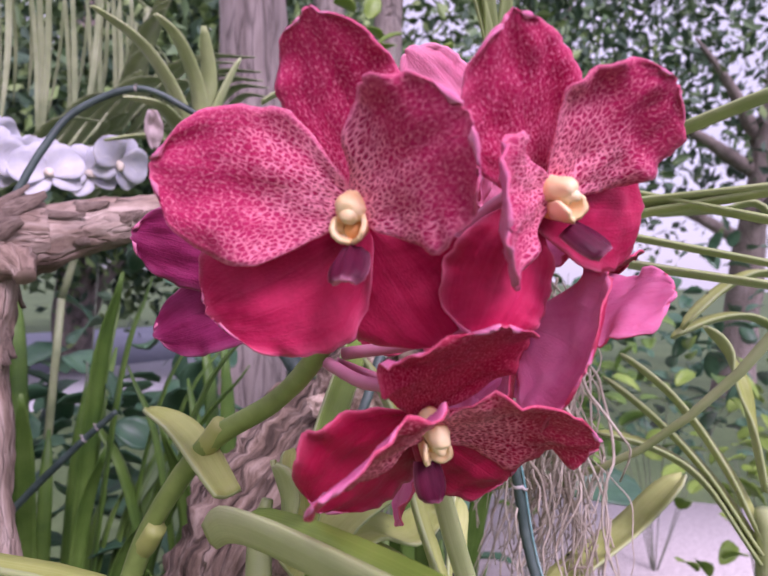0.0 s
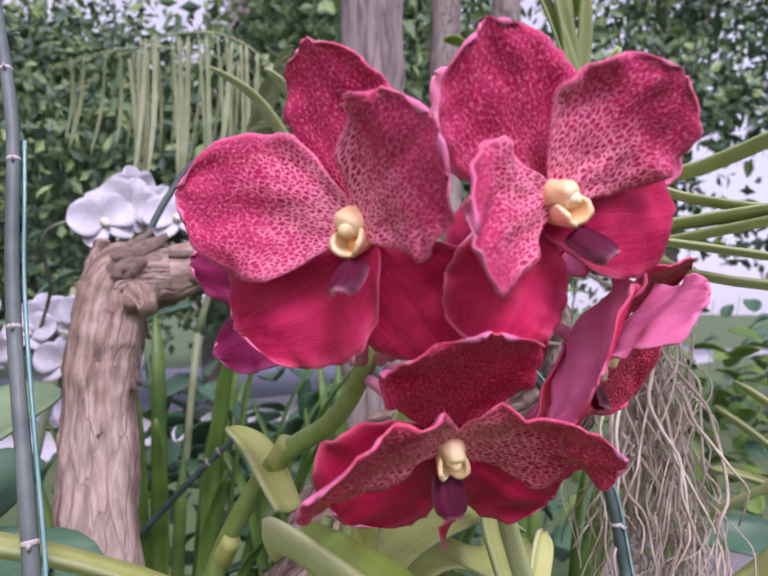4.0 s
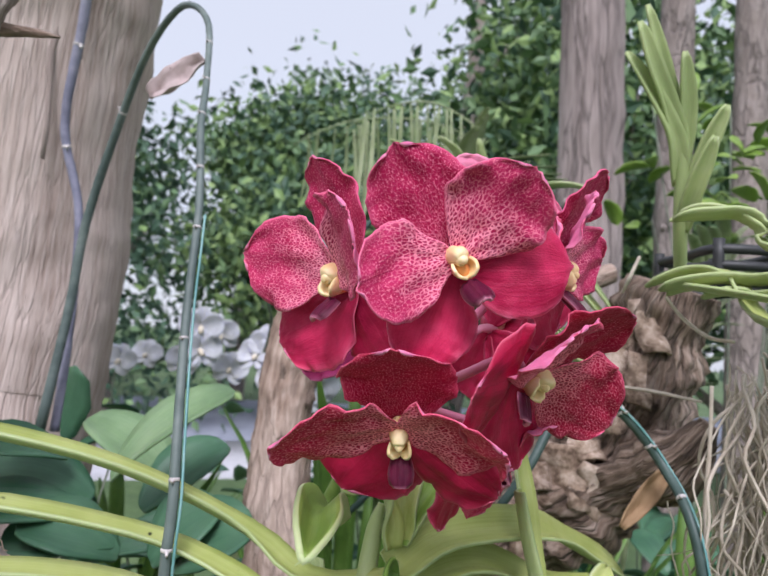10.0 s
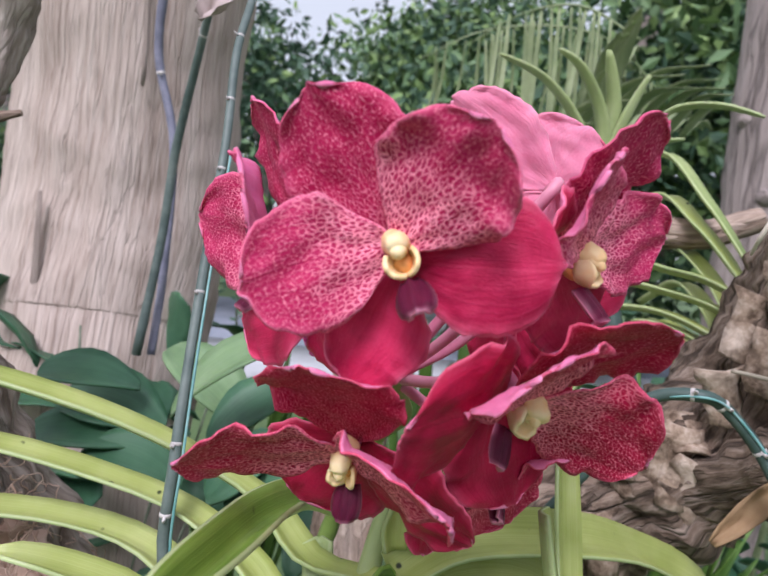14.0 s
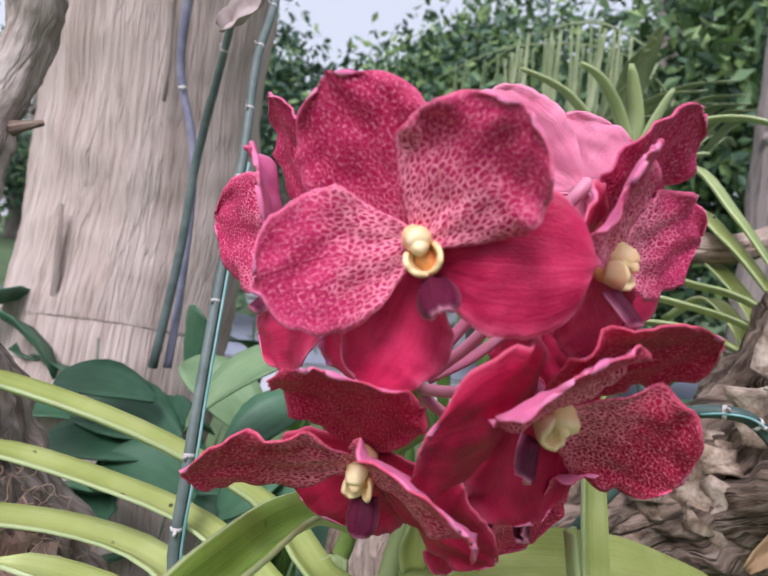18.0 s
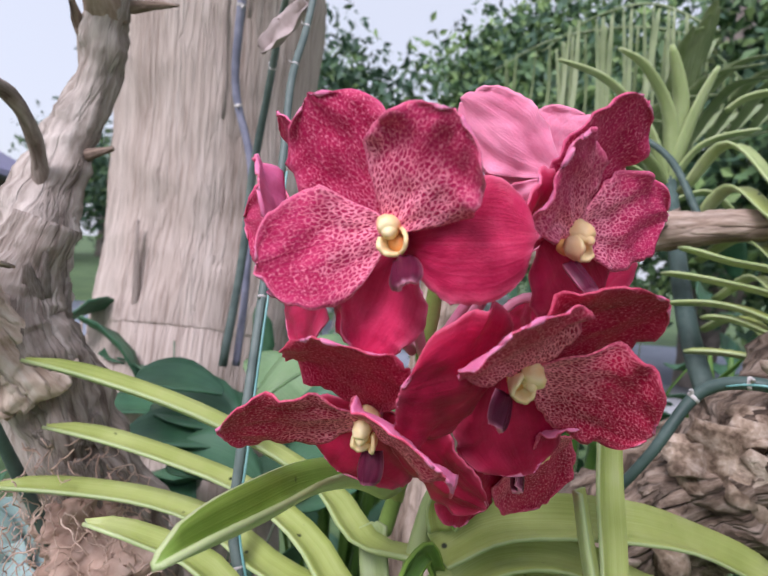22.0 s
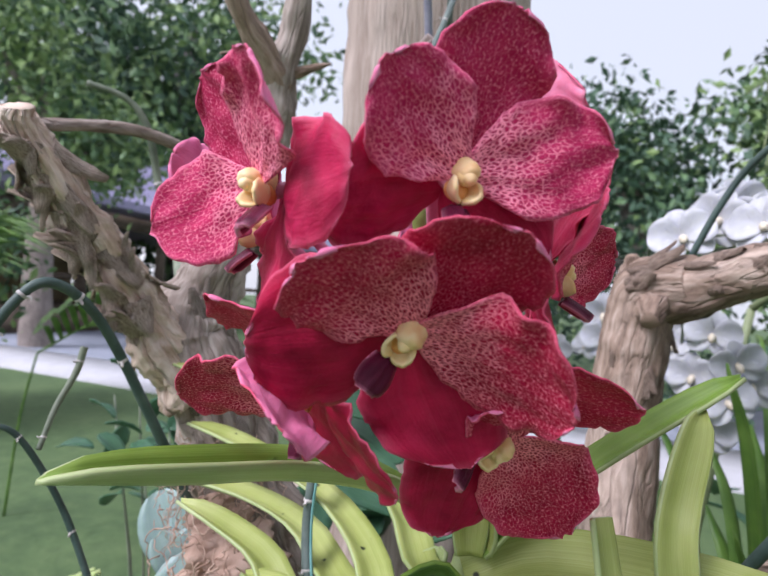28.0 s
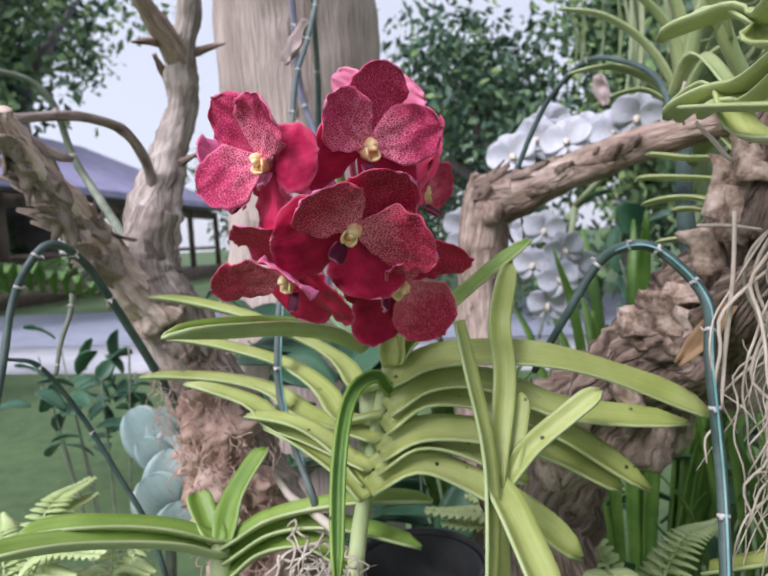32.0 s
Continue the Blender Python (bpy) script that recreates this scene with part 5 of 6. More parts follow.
# ---- the planting round the red orchid ----
def roots(name, starts, count, drop, spread, r, seed, label, material=ROOT, down=0.0, split=False):
    """A tangle of hanging roots: one by one, or joined where nobody could count them."""
    rng = random.Random(seed)
    top = thing(name, starts[0], label, "roots") if split else None
    bm = bmesh.new()
    for _ in range(count):
        a = Vector(rng.choice(starts)) + Vector((rng.uniform(-1, 1), rng.uniform(-1, 1), rng.uniform(-1, 1))) * spread * 0.4
        pts = [a]
        d = Vector((rng.uniform(-1, 1), rng.uniform(-1, 1), -0.6))
        for k in range(8):
            d = (d * 0.45 + Vector((rng.uniform(-1, 1), rng.uniform(-1, 1), rng.uniform(-1.2, 0.35) - down)) * 0.9)
            pts.append(pts[-1] + d.normalized() * drop / 7 * rng.uniform(0.5, 1.3))
        q = r * rng.uniform(0.6, 1.3)
        tube(bm, pts, [q, q, q * 0.8, q * 0.5], 24, 5)
        if split:
            part("root", bm, material, top)
            bm = bmesh.new()
    if split:
        bm.free()
        return top
    return single(name, bm, material, starts[0], label, "roots", kind="stuff")


def blade(bm, pts, width, keel=0.3, face=(0, 0, 1), n=12):
    """A pointed narrow leaf."""
    line = spline(pts, n)
    up = Vector(face)
    grid = []
    for i, c in enumerate(line):
        f = i / (n - 1)
        d = (line[min(i + 1, n - 1)] - line[max(i - 1, 0)]).normalized()
        s = d.cross(up)
        s = s.normalized() if s.length > 1e-4 else Vector((1, 0, 0))
        nn = s.cross(d)
        w = width * (0.06 + math.sin(math.pi * min(0.98, 0.12 + f * 0.86)) ** 0.8)
        grid.append([c + s * (v * w * 0.5) + nn * (abs(v) * w * keel * 0.5) for v in (1, 0.5, 0, -0.5, -1)])
    return sheet(bm, grid, 0.0008)


def paddle(bm, base, tip, width, face, bend=0.15, n=12, belly=0.0):
    """A broad rounded leaf."""
    base, tip, up = Vector(base), Vector(tip), Vector(face).normalized()
    d = tip - base
    L = d.length
    d.normalize()
    s = d.cross(up).normalized()
    nn = s.cross(d)
    grid = []
    for i in range(n):
        th = math.pi * i / (n - 1)
        u = (1 - math.cos(th)) / 2
        w = width * 0.5 * (math.sin(th) ** 0.8 * (0.5 + 0.5 * min(1, u * 2 + belly)) + 0.08 * (1 - u))
        z = bend * L * (4 * u * (1 - u)) - bend * L * 0.5 * u
        grid.append([base + d * (L * u) + s * (v * w) + nn * (z + abs(v) ** 1.5 * w * 0.3) for v in (1, 0.66, 0.33, 0, -0.33, -0.66, -1)])
    return sheet(bm, grid, 0.0015)


# the orchid in a basket at the edge of the brown wood
BASKET = thing("hanging_basket", (0.06, 0.455, 1.36), "black slatted plastic orchid basket on the wood", "basket")
BLACK = surface("black_plastic", (0.010, 0.011, 0.012), (0.022, 0.023, 0.025), (0.05, 0.05, 0.052), 60, 20, 0.5, 0.3, 0.0006)
for k in range(3):
    bm = bmesh.new()
    a = Vector((0.03, 0.49, 1.352 + k * 0.011))
    w, n = Vector((0.62, -0.78, 0.0)) * 0.075, Vector((0.78, 0.62, 0)) * 0.045
    tube(bm, [a, a + w * 0.5, a + w, a + w + n, a + n, a], [0.0034] * 6, 41, 6)
    part("slat", bm, BLACK, BASKET)
for f in ((0, 0), (1, 0), (1, 1), (0, 1)):
    bm = bmesh.new()
    a = Vector((0.03, 0.49, 1.345)) + Vector((0.62, -0.78, 0.0)) * 0.075 * f[0] + Vector((0.78, 0.62, 0)) * 0.045 * f[1]
    tube(bm, [a, a + Vector((0, 0, 0.036))], [0.004, 0.004], 4, 6)
    part("corner_post", bm, BLACK, BASKET)

BASKET_ORCHID = thing("basket_orchid", (0.059, 0.389, 1.364), "pale yellow-green orchid growing upright from the basket", "plant")
bm = bmesh.new()
tube(bm, [(0.057, 0.406, 1.353), (0.059, 0.385, 1.383), (0.061, 0.371, 1.428), (0.058, 0.360, 1.453)], [0.004, 0.0045, 0.0045, 0.002], 14, 8)
part("stem", bm, VANDA_UNDER, BASKET_ORCHID)
for pts, w in (
    ([(0.059, 0.378, 1.405), (0.058, 0.364, 1.429), (0.048, 0.346, 1.452), (0.035, 0.331, 1.475)], 0.0105),
    ([(0.060, 0.373, 1.420), (0.056, 0.358, 1.444), (0.049, 0.340, 1.466), (0.043, 0.325, 1.489)], 0.0105),
    ([(0.061, 0.374, 1.420), (0.064, 0.363, 1.447), (0.064, 0.348, 1.477)], 0.009),
    ([(0.061, 0.377, 1.410), (0.055, 0.358, 1.455), (0.046, 0.330, 1.501)], 0.009),
    ([(0.060, 0.386, 1.378), (0.068, 0.371, 1.399), (0.080, 0.358, 1.427)], 0.0095),
    ([(0.061, 0.384, 1.389), (0.072, 0.375, 1.421), (0.085, 0.366, 1.448)], 0.0095),
):
    bm = bmesh.new()
    strap(bm, pts, w, face=(0.2, -0.9, 0.3), keel=0.6, tip=0.45, notch=0.1, twist=25)
    part("leaf", bm, [VANDA_UNDER, VANDA_UNDER], BASKET_ORCHID)

SIDE = thing("side_orchid", (0.20, 0.29, 1.30), "yellow-green strap-leaved orchid beside the basket", "plant")
bm = bmesh.new()
tube(bm, [(0.08, 0.44, 1.15), (0.15, 0.36, 1.20), (0.20, 0.29, 1.30), (0.205, 0.285, 1.40), (0.205, 0.28, 1.44)], [0.0024, 0.0024, 0.003, 0.004, 0.002], 16, 8)
part("stem", bm, VANDA_UNDER, SIDE)
for pts, w in (
    ([(0.20, 0.29, 1.30), (0.111, 0.339, 1.316), (0.090, 0.350, 1.342), (0.070, 0.358, 1.347), (0.045, 0.357, 1.339)], 0.015),
    ([(0.20, 0.29, 1.31), (0.086, 0.337, 1.334), (0.070, 0.349, 1.337), (0.058, 0.353, 1.334)], 0.010),
    ([(0.20, 0.29, 1.33), (0.113, 0.347, 1.356), (0.100, 0.353, 1.372), (0.081, 0.355, 1.382), (0.061, 0.359, 1.381)], 0.014),
    ([(0.20, 0.29, 1.40), (0.120, 0.349, 1.369), (0.094, 0.352, 1.377), (0.078, 0.345, 1.376), (0.061, 0.336, 1.374)], 0.018),
    ([(0.20, 0.29, 1.35), (0.114, 0.345, 1.341), (0.084, 0.347, 1.341), (0.054, 0.348, 1.336)], 0.017),
    ([(0.20, 0.29, 1.35), (0.113, 0.346, 1.334), (0.091, 0.348, 1.335), (0.076, 0.348, 1.332)], 0.012),
):
    bm = bmesh.new()
    strap(bm, pts, w, keel=0.5)
    part("leaf", bm, [VANDA_TOP, VANDA_UNDER], SIDE)

CORNER = thing("corner_orchid", (0.224, 0.344, 1.143), "green strap-leaved orchid beside the hanging roots", "plant")
bm = bmesh.new()
tube(bm, [(0.237, 0.336, 1.053), (0.229, 0.348, 1.130), (0.222, 0.347, 1.175)], [0.008, 0.008, 0.005], 10, 8)
part("stem", bm, VANDA_UNDER, CORNER)
for pts, w in (
    ([(0.224, 0.349, 1.154), (0.207, 0.361, 1.192), (0.181, 0.372, 1.230), (0.149, 0.380, 1.258)], 0.013),
    ([(0.222, 0.348, 1.149), (0.199, 0.363, 1.186), (0.173, 0.373, 1.215), (0.139, 0.381, 1.243)], 0.012),
    ([(0.221, 0.347, 1.144), (0.197, 0.364, 1.182), (0.170, 0.371, 1.200), (0.134, 0.377, 1.209)], 0.013),
    ([(0.223, 0.349, 1.185), (0.214, 0.354, 1.229), (0.207, 0.363, 1.259), (0.191, 0.362, 1.278)], 0.012),
    ([(0.252, 0.383, 1.271), (0.232, 0.385, 1.282), (0.210, 0.386, 1.280), (0.184, 0.388, 1.268)], 0.013),
    ([(0.260, 0.379, 1.299), (0.237, 0.382, 1.310), (0.215, 0.384, 1.300), (0.189, 0.386, 1.274)], 0.014),
    ([(0.283, 0.412, 1.292), (0.261, 0.423, 1.355), (0.238, 0.436, 1.355), (0.201, 0.455, 1.353)], 0.012),
):
    bm = bmesh.new()
    strap(bm, pts, w, keel=0.5)
    part("leaf", bm, [VANDA_TOP, VANDA_UNDER], CORNER)
bm = bmesh.new()
strap(bm, [(0.070, 0.354, 1.087), (0.125, 0.381, 1.118), (0.168, 0.400, 1.140), (0.210, 0.416, 1.173)], 0.022, keel=0.4)
part("leaf", bm, [VANDA_TOP, VANDA_UNDER], CORNER)
roots("hanging_roots", [(0.118, 0.388, 1.272), (0.116, 0.384, 1.25), (0.112, 0.386, 1.23), (0.114, 0.384, 1.20), (0.112, 0.386, 1.17)], 66, 0.13, 0.05, 0.00050, 5, "thin pale orchid roots hanging at the edge of the wood", ROOT, 0.35, True)
roots("hanging_roots", [(0.100, 0.392, 1.293), (0.097, 0.391, 1.273), (0.109, 0.392, 1.283), (0.102, 0.390, 1.254), (0.099, 0.387, 1.232)], 80, 0.13, 0.035, 0.0009, 11, "thick cream orchid roots hanging from a dark basket", ROOT, 0.65, True)
roots("hanging_roots", [(0.135, 0.382, 1.19), (0.132, 0.380, 1.16), (0.138, 0.378, 1.13), (0.135, 0.384, 1.11)], 45, 0.13, 0.03, 0.0006, 8, "tangle of pale hanging orchid roots under the wood", ROOT, 0.6, True)
for pts in ([(0.055, 0.368, 1.334), (0.064, 0.371, 1.322), (0.079, 0.364, 1.311), (0.092, 0.355, 1.309)], [(0.021, 0.404, 1.277), (0.043, 0.404, 1.276), (0.073, 0.394, 1.273)], [(0.037, 0.380, 1.361), (0.031, 0.381, 1.347), (0.025, 0.391, 1.339)], [(0.081, 0.365, 1.284), (0.081, 0.363, 1.250), (0.080, 0.358, 1.212), (0.083, 0.351, 1.182)]):
    bm = bmesh.new()
    tube(bm, pts, [0.0010, 0.0013, 0.0009], 20, 8, 0.1, 60)
    single("aerial_root", bm, ROOT, pts[0], "thick pale aerial root clasping the wood", "root", "thick aerial roots")

# the orchid behind, on the far wood
FROND_LEAF = leaf_material("grey_green_strap", (0.13, 0.18, 0.06), (0.22, 0.28, 0.10), (0.33, 0.38, 0.17), False)
BEHIND = thing("far_orchid", (-0.112, 0.531, 1.232), "large green orchid with arching strap leaves behind the driftwood", "plant")
bm = bmesh.new()
tube(bm, [(-0.061, 0.494, 1.213), (-0.112, 0.533, 1.281), (-0.188, 0.612, 1.409), (-0.191, 0.616, 1.435)], [0.008, 0.008, 0.007, 0.003], 16, 8)
part("stem", bm, STEM_DARK, BEHIND)
for pts, w in (
    ([(-0.190, 0.611, 1.402), (-0.201, 0.584, 1.457), (-0.221, 0.546, 1.496), (-0.247, 0.504, 1.514)], 0.020),
    ([(-0.190, 0.611, 1.399), (-0.192, 0.575, 1.424), (-0.199, 0.531, 1.439), (-0.210, 0.486, 1.436)], 0.020),
    ([(-0.192, 0.610, 1.397), (-0.215, 0.596, 1.420), (-0.231, 0.578, 1.424), (-0.255, 0.551, 1.415)], 0.016),
    ([(-0.188, 0.612, 1.409), (-0.186, 0.596, 1.467), (-0.196, 0.568, 1.508), (-0.210, 0.544, 1.526)], 0.020),
    ([(-0.188, 0.612, 1.409), (-0.178, 0.601, 1.475), (-0.177, 0.577, 1.530)], 0.020),
    ([(-0.186, 0.614, 1.408), (-0.170, 0.612, 1.463), (-0.150, 0.611, 1.513)], 0.020),
    ([(-0.187, 0.614, 1.404), (-0.164, 0.624, 1.443), (-0.126, 0.651, 1.460)], 0.020),
    ([(-0.188, 0.616, 1.389), (-0.161, 0.639, 1.398), (-0.134, 0.667, 1.364)], 0.020),
    ([(0.017, 0.485, 1.303), (-0.022, 0.478, 1.322), (-0.055, 0.475, 1.328), (-0.088, 0.468, 1.337)], 0.014),
    ([(0.016, 0.486, 1.287), (-0.018, 0.483, 1.305), (-0.056, 0.475, 1.313), (-0.096, 0.463, 1.318)], 0.014),
    ([(0.016, 0.486, 1.270), (-0.024, 0.479, 1.290), (-0.056, 0.476, 1.298), (-0.094, 0.467, 1.296)], 0.013),
    ([(0.017, 0.485, 1.260), (-0.019, 0.483, 1.279), (-0.049, 0.483, 1.288), (-0.071, 0.475, 1.289)], 0.013),
    ([(0.017, 0.485, 1.257), (-0.019, 0.482, 1.262), (-0.043, 0.475, 1.266), (-0.072, 0.460, 1.265)], 0.012),
    ([(-0.126, 0.531, 1.385), (-0.087, 0.522, 1.418), (-0.045, 0.513, 1.380), (-0.007, 0.508, 1.335)], 0.018),
    ([(-0.123, 0.537, 1.345), (-0.086, 0.528, 1.385), (-0.049, 0.514, 1.362), (-0.011, 0.508, 1.324)], 0.016),
    ([(-0.112, 0.544, 1.330), (-0.076, 0.536, 1.348), (-0.040, 0.519, 1.328), (-0.012, 0.507, 1.294)], 0.016),
    ([(-0.098, 0.550, 1.300), (-0.067, 0.541, 1.319), (-0.037, 0.520, 1.304), (-0.015, 0.505, 1.277)], 0.014),
    ([(-0.104, 0.546, 1.274), (-0.075, 0.537, 1.287), (-0.041, 0.517, 1.275), (-0.023, 0.500, 1.256)], 0.014),
    ([(-0.120, 0.575, 1.459), (-0.103, 0.580, 1.469), (-0.076, 0.590, 1.471), (-0.044, 0.603, 1.464)], 0.016),
):
    bm = bmesh.new()
    head = pts[0][2] > 1.38
    strap(bm, pts, w * (0.78 if head else 1), keel=0.5, tip=0.6 if head else 0.18, notch=0.1 if head else 0.4)
    part("leaf", bm, [FROND_LEAF if head else VANDA_TOP, VANDA_UNDER], BEHIND)

# palms
def frond(name, root, tipward, length, count, leaf, width, material, label, seed, droop=0.3):
    rng = random.Random(seed)
    root, d = Vector(root), Vector(tipward).normalized()
    top = thing(name, root, label, "palm")
    bm = bmesh.new()
    rach = [root + d * length * f + Vector((0, 0, -droop * length * f * f)) for f in (0, 0.33, 0.66, 1)]
    tube(bm, rach, [0.006, 0.005, 0.004, 0.002], 16, 7)
    part("rachis", bm, material, top)
    bm = bmesh.new()
    tube(bm, [(root.x - d.x * 0.2, root.y - d.y * 0.2, 0), (root.x - d.x * 0.12, root.y - d.y * 0.12, root.z * 0.6), root], [0.008, 0.007, 0.006], 10, 7)
    part("petiole", bm, material, top)
    line = spline(rach, count)
    s = d.cross(Vector((0, 0, 1))).normalized()
    for i in range(2, count):
        for sg in (-1, 1):
            bm = bmesh.new()
            f = i / count
            L = leaf * math.sin(math.pi * (0.15 + 0.75 * f)) * rng.uniform(0.85, 1.1)
            a = line[i]
            w = (d * 0.75 + s * sg * 0.75 + Vector((0, 0, 0.25))).normalized()
            blade(bm, [a, a + w * L * 0.5 + Vector((0, 0, -0.02 * L)), a + w * L + Vector((0, 0, -0.35 * L))], width, 0.4)
            part("leaflet", bm, [material, material], top)
    return top


FROND_PALE = leaf_material("pale_frond", (0.16, 0.21, 0.10), (0.27, 0.32, 0.17), (0.38, 0.42, 0.26), False)
FROND_MID = leaf_material("grey_frond", (0.11, 0.16, 0.07), (0.20, 0.25, 0.12), (0.32, 0.36, 0.20), False)
frond("palm_frond", (-0.62, 0.80, 1.32), (0.45, 0.25, 0.5), 0.55, 16, 0.30, 0.018, FROND_PALE, "pale dry-tipped palm frond hanging behind the orchids", 1)
frond("palm_frond", (-0.50, 0.95, 1.25), (0.2, 0.1, 0.9), 0.5, 16, 0.30, 0.018, FROND_PALE, "pale upright palm frond behind the driftwood", 2, 0.15)
frond("palm_frond", (-0.15, 1.35, 1.05), (0.25, -0.1, 0.8), 0.55, 14, 0.30, 0.02, FROND_PALE, "pale fan of palm leaflets by the far trunk", 3, 0.1)
frond("palm_frond", (-3.2, -1.5, 1.2), (0.9, 0.3, 0.45), 1.4, 20, 0.6, 0.035, PALM, "green feathery palm frond by the lawn", 4, 0.35)
frond("palm_frond", (-3.3, -1.2, 0.9), (0.5, 0.7, 0.5), 1.4, 20, 0.6, 0.035, PALM, "green feathery palm frond by the lawn", 5, 0.35)


def hanging_frond(pts, count, leaf, width, material, label, seed, sway=(0, 0)):
    """A frond seen from its side: leaflets hang from an arching midrib."""
    rng = random.Random(seed)
    top = thing("palm_frond", pts[0], label, "palm")
    bm = bmesh.new()
    tube(bm, pts, [0.0025, 0.002, 0.0015], 24, 7)
    part("rachis", bm, material, top)
    line = spline(pts, count + 2)
    for i in range(1, count + 1):
        a = line[i] + Vector((0, rng.uniform(-0.02, 0.02), 0))
        L = leaf * (0.55 + 0.45 * math.sin(math.pi * i / (count + 1))) * rng.uniform(0.85, 1.15)
        o = Vector((sway[0] + rng.uniform(-0.06, 0.06), sway[1] + rng.uniform(-0.1, 0.1), -1)).normalized()
        bm = bmesh.new()
        blade(bm, [a, a + o * L * 0.5 + Vector((0, 0.01, 0)), a + o * L], width * rng.uniform(0.8, 1.2), 0.3, (0.2, -1, 0.1))
        part("leaflet", bm, [material, material], top)
    return top


hanging_frond([(-0.400, 1.167, 1.666), (-0.468, 1.110, 1.747), (-0.549, 1.036, 1.770), (-0.652, 0.943, 1.748), (-0.721, 0.853, 1.678)], 22, 0.22, 0.006, FROND_MID, "pale palm frond with straight hanging leaflets", 41, (-0.05, 0))
hanging_frond([(-0.394, 1.050, 1.726), (-0.477, 0.992, 1.777), (-0.563, 0.950, 1.768), (-0.652, 0.916, 1.719)], 18, 0.34, 0.008, FROND_PALE, "pale palm frond hanging close to the driftwood", 43)

DRY = surface("dry_leaf", (0.10, 0.055, 0.03), (0.24, 0.145, 0.075), (0.40, 0.27, 0.15), 40, 14, 0.8, 0.6, 0.002)
PAPER = surface("papery_flower", (0.30, 0.22, 0.21), (0.46, 0.36, 0.35), (0.6, 0.5, 0.49), 60, 25, 0.8, 0.5, 0.001)


def crumpled(name, base, tip, width, material, label, category, seed):
    base, tip = Vector(base), Vector(tip)
    d = tip - base
    s = d.cross(Vector((0.5, -0.8, 0.2))).normalized()
    n = s.cross(d).normalized()
    grid = []
    for i in range(12):
        u = i / 11
        w = width * (0.25 + math.sin(math.pi * (0.1 + 0.85 * u)) * 0.75) * 0.5
        grid.append([base + d * u + s * (v * w) + n * (width * (0.35 * v * v + 0.3 * noise.noise(Vector((u * 4 + seed, v * 2, seed))))) for v in (-1, -0.66, -0.33, 0, 0.33, 0.66, 1)])
    bm = bmesh.new()
    sheet(bm, grid, 0.0008, 0, 0)
    return single(name, bm, material, base, label, category)


crumpled("dry_leaf", (0.055, 0.395, 1.231), (0.033, 0.374, 1.194), 0.013, DRY, "curled orange-brown dry leaf on the gnarled wood", "leaf", 1)
crumpled("dry_flower", (-0.205, 0.222, 1.468), (-0.237, 0.207, 1.442), 0.018, PAPER, "papery pinkish spent flower on the hooked spike", "flower", 3)
crumpled("dry_flower", (-0.201, 0.516, 1.434), (-0.201, 0.525, 1.403), 0.016, PAPER, "withered pale flower dangling from a spike", "flower", 4)


def blade_clump(name, at, count, height, spread, width, material, label, seed, category="plant", lean=(0, 0)):
    rng = random.Random(seed)
    at = Vector(at)
    top = thing(name, at, label, category)
    for _ in range(count):
        a = rng.uniform(0, 2 * math.pi)
        r = rng.uniform(0.2, 1) * spread
        h = height * rng.uniform(0.6, 1.1)
        b = at + Vector((math.cos(a), math.sin(a), 0)) * r * 0.25
        t = at + Vector((math.cos(a) + lean[0], math.sin(a) + lean[1], 0)) * r + Vector((0, 0, h))
        m = b * 0.45 + t * 0.55 + Vector((0, 0, h * 0.22))
        bm = bmesh.new()
        blade(bm, [b, m, t], width * rng.uniform(0.7, 1.2), 0.35, (math.cos(a), math.sin(a), 0.25))
        part("blade", bm, [material, material], top)
    return top


blade_clump("palm_clump", (-0.40, 0.72, 0.62), 34, 0.62, 0.26, 0.022, PALM, "dense clump of upright green blades behind the driftwood", 11)
blade_clump("palm_clump", (-0.16, 0.74, 0.60), 26, 0.62, 0.22, 0.02, PALM, "dense clump of upright green blades behind the orchid", 12)
blade_clump("palm_clump", (0.05, 0.62, 0.70), 26, 0.46, 0.16, 0.018, PALM, "green blades under the gnarled wood", 13)
blade_clump("palm_clump", (-0.75, 0.60, 0.65), 22, 0.42, 0.22, 0.022, PALM, "dark green blades beside the grey trunk", 14)

# white moth orchids
CREAM = surface("cream_lip", (0.62, 0.52, 0.36), (0.70, 0.62, 0.48), (0.76, 0.70, 0.60), 90, 40, 0.5, 0.2, 0.0005)


def white_flower():
    top = thing("white_orchid", (0, 0, 0), "white moth orchid flower with a yellowish lip", "flower", "white moth orchids")
    for i, (a, L, W) in enumerate(((90, 0.030, 0.024), (20, 0.032, 0.036), (160, 0.032, 0.036), (-40, 0.029, 0.022), (220, 0.029, 0.022))):
        bm = bmesh.new()
        t = (math.cos(radians(a)) * L, -0.004, math.sin(radians(a)) * L)
        paddle(bm, (0, 0.0 if i in (1, 2) else 0.002, 0), t, W, (0, -1, 0), 0.12)
        part("petal", bm, [WHITE, WHITE], top)
    bm = bmesh.new()
    tube(bm, [(0, 0, 0.001), (0, -0.006, -0.002), (0, -0.010, -0.007)], [0.003, 0.0045, 0.002], 8, 8)
    part("lip", bm, CREAM, top, "pale cream lip")
    return top


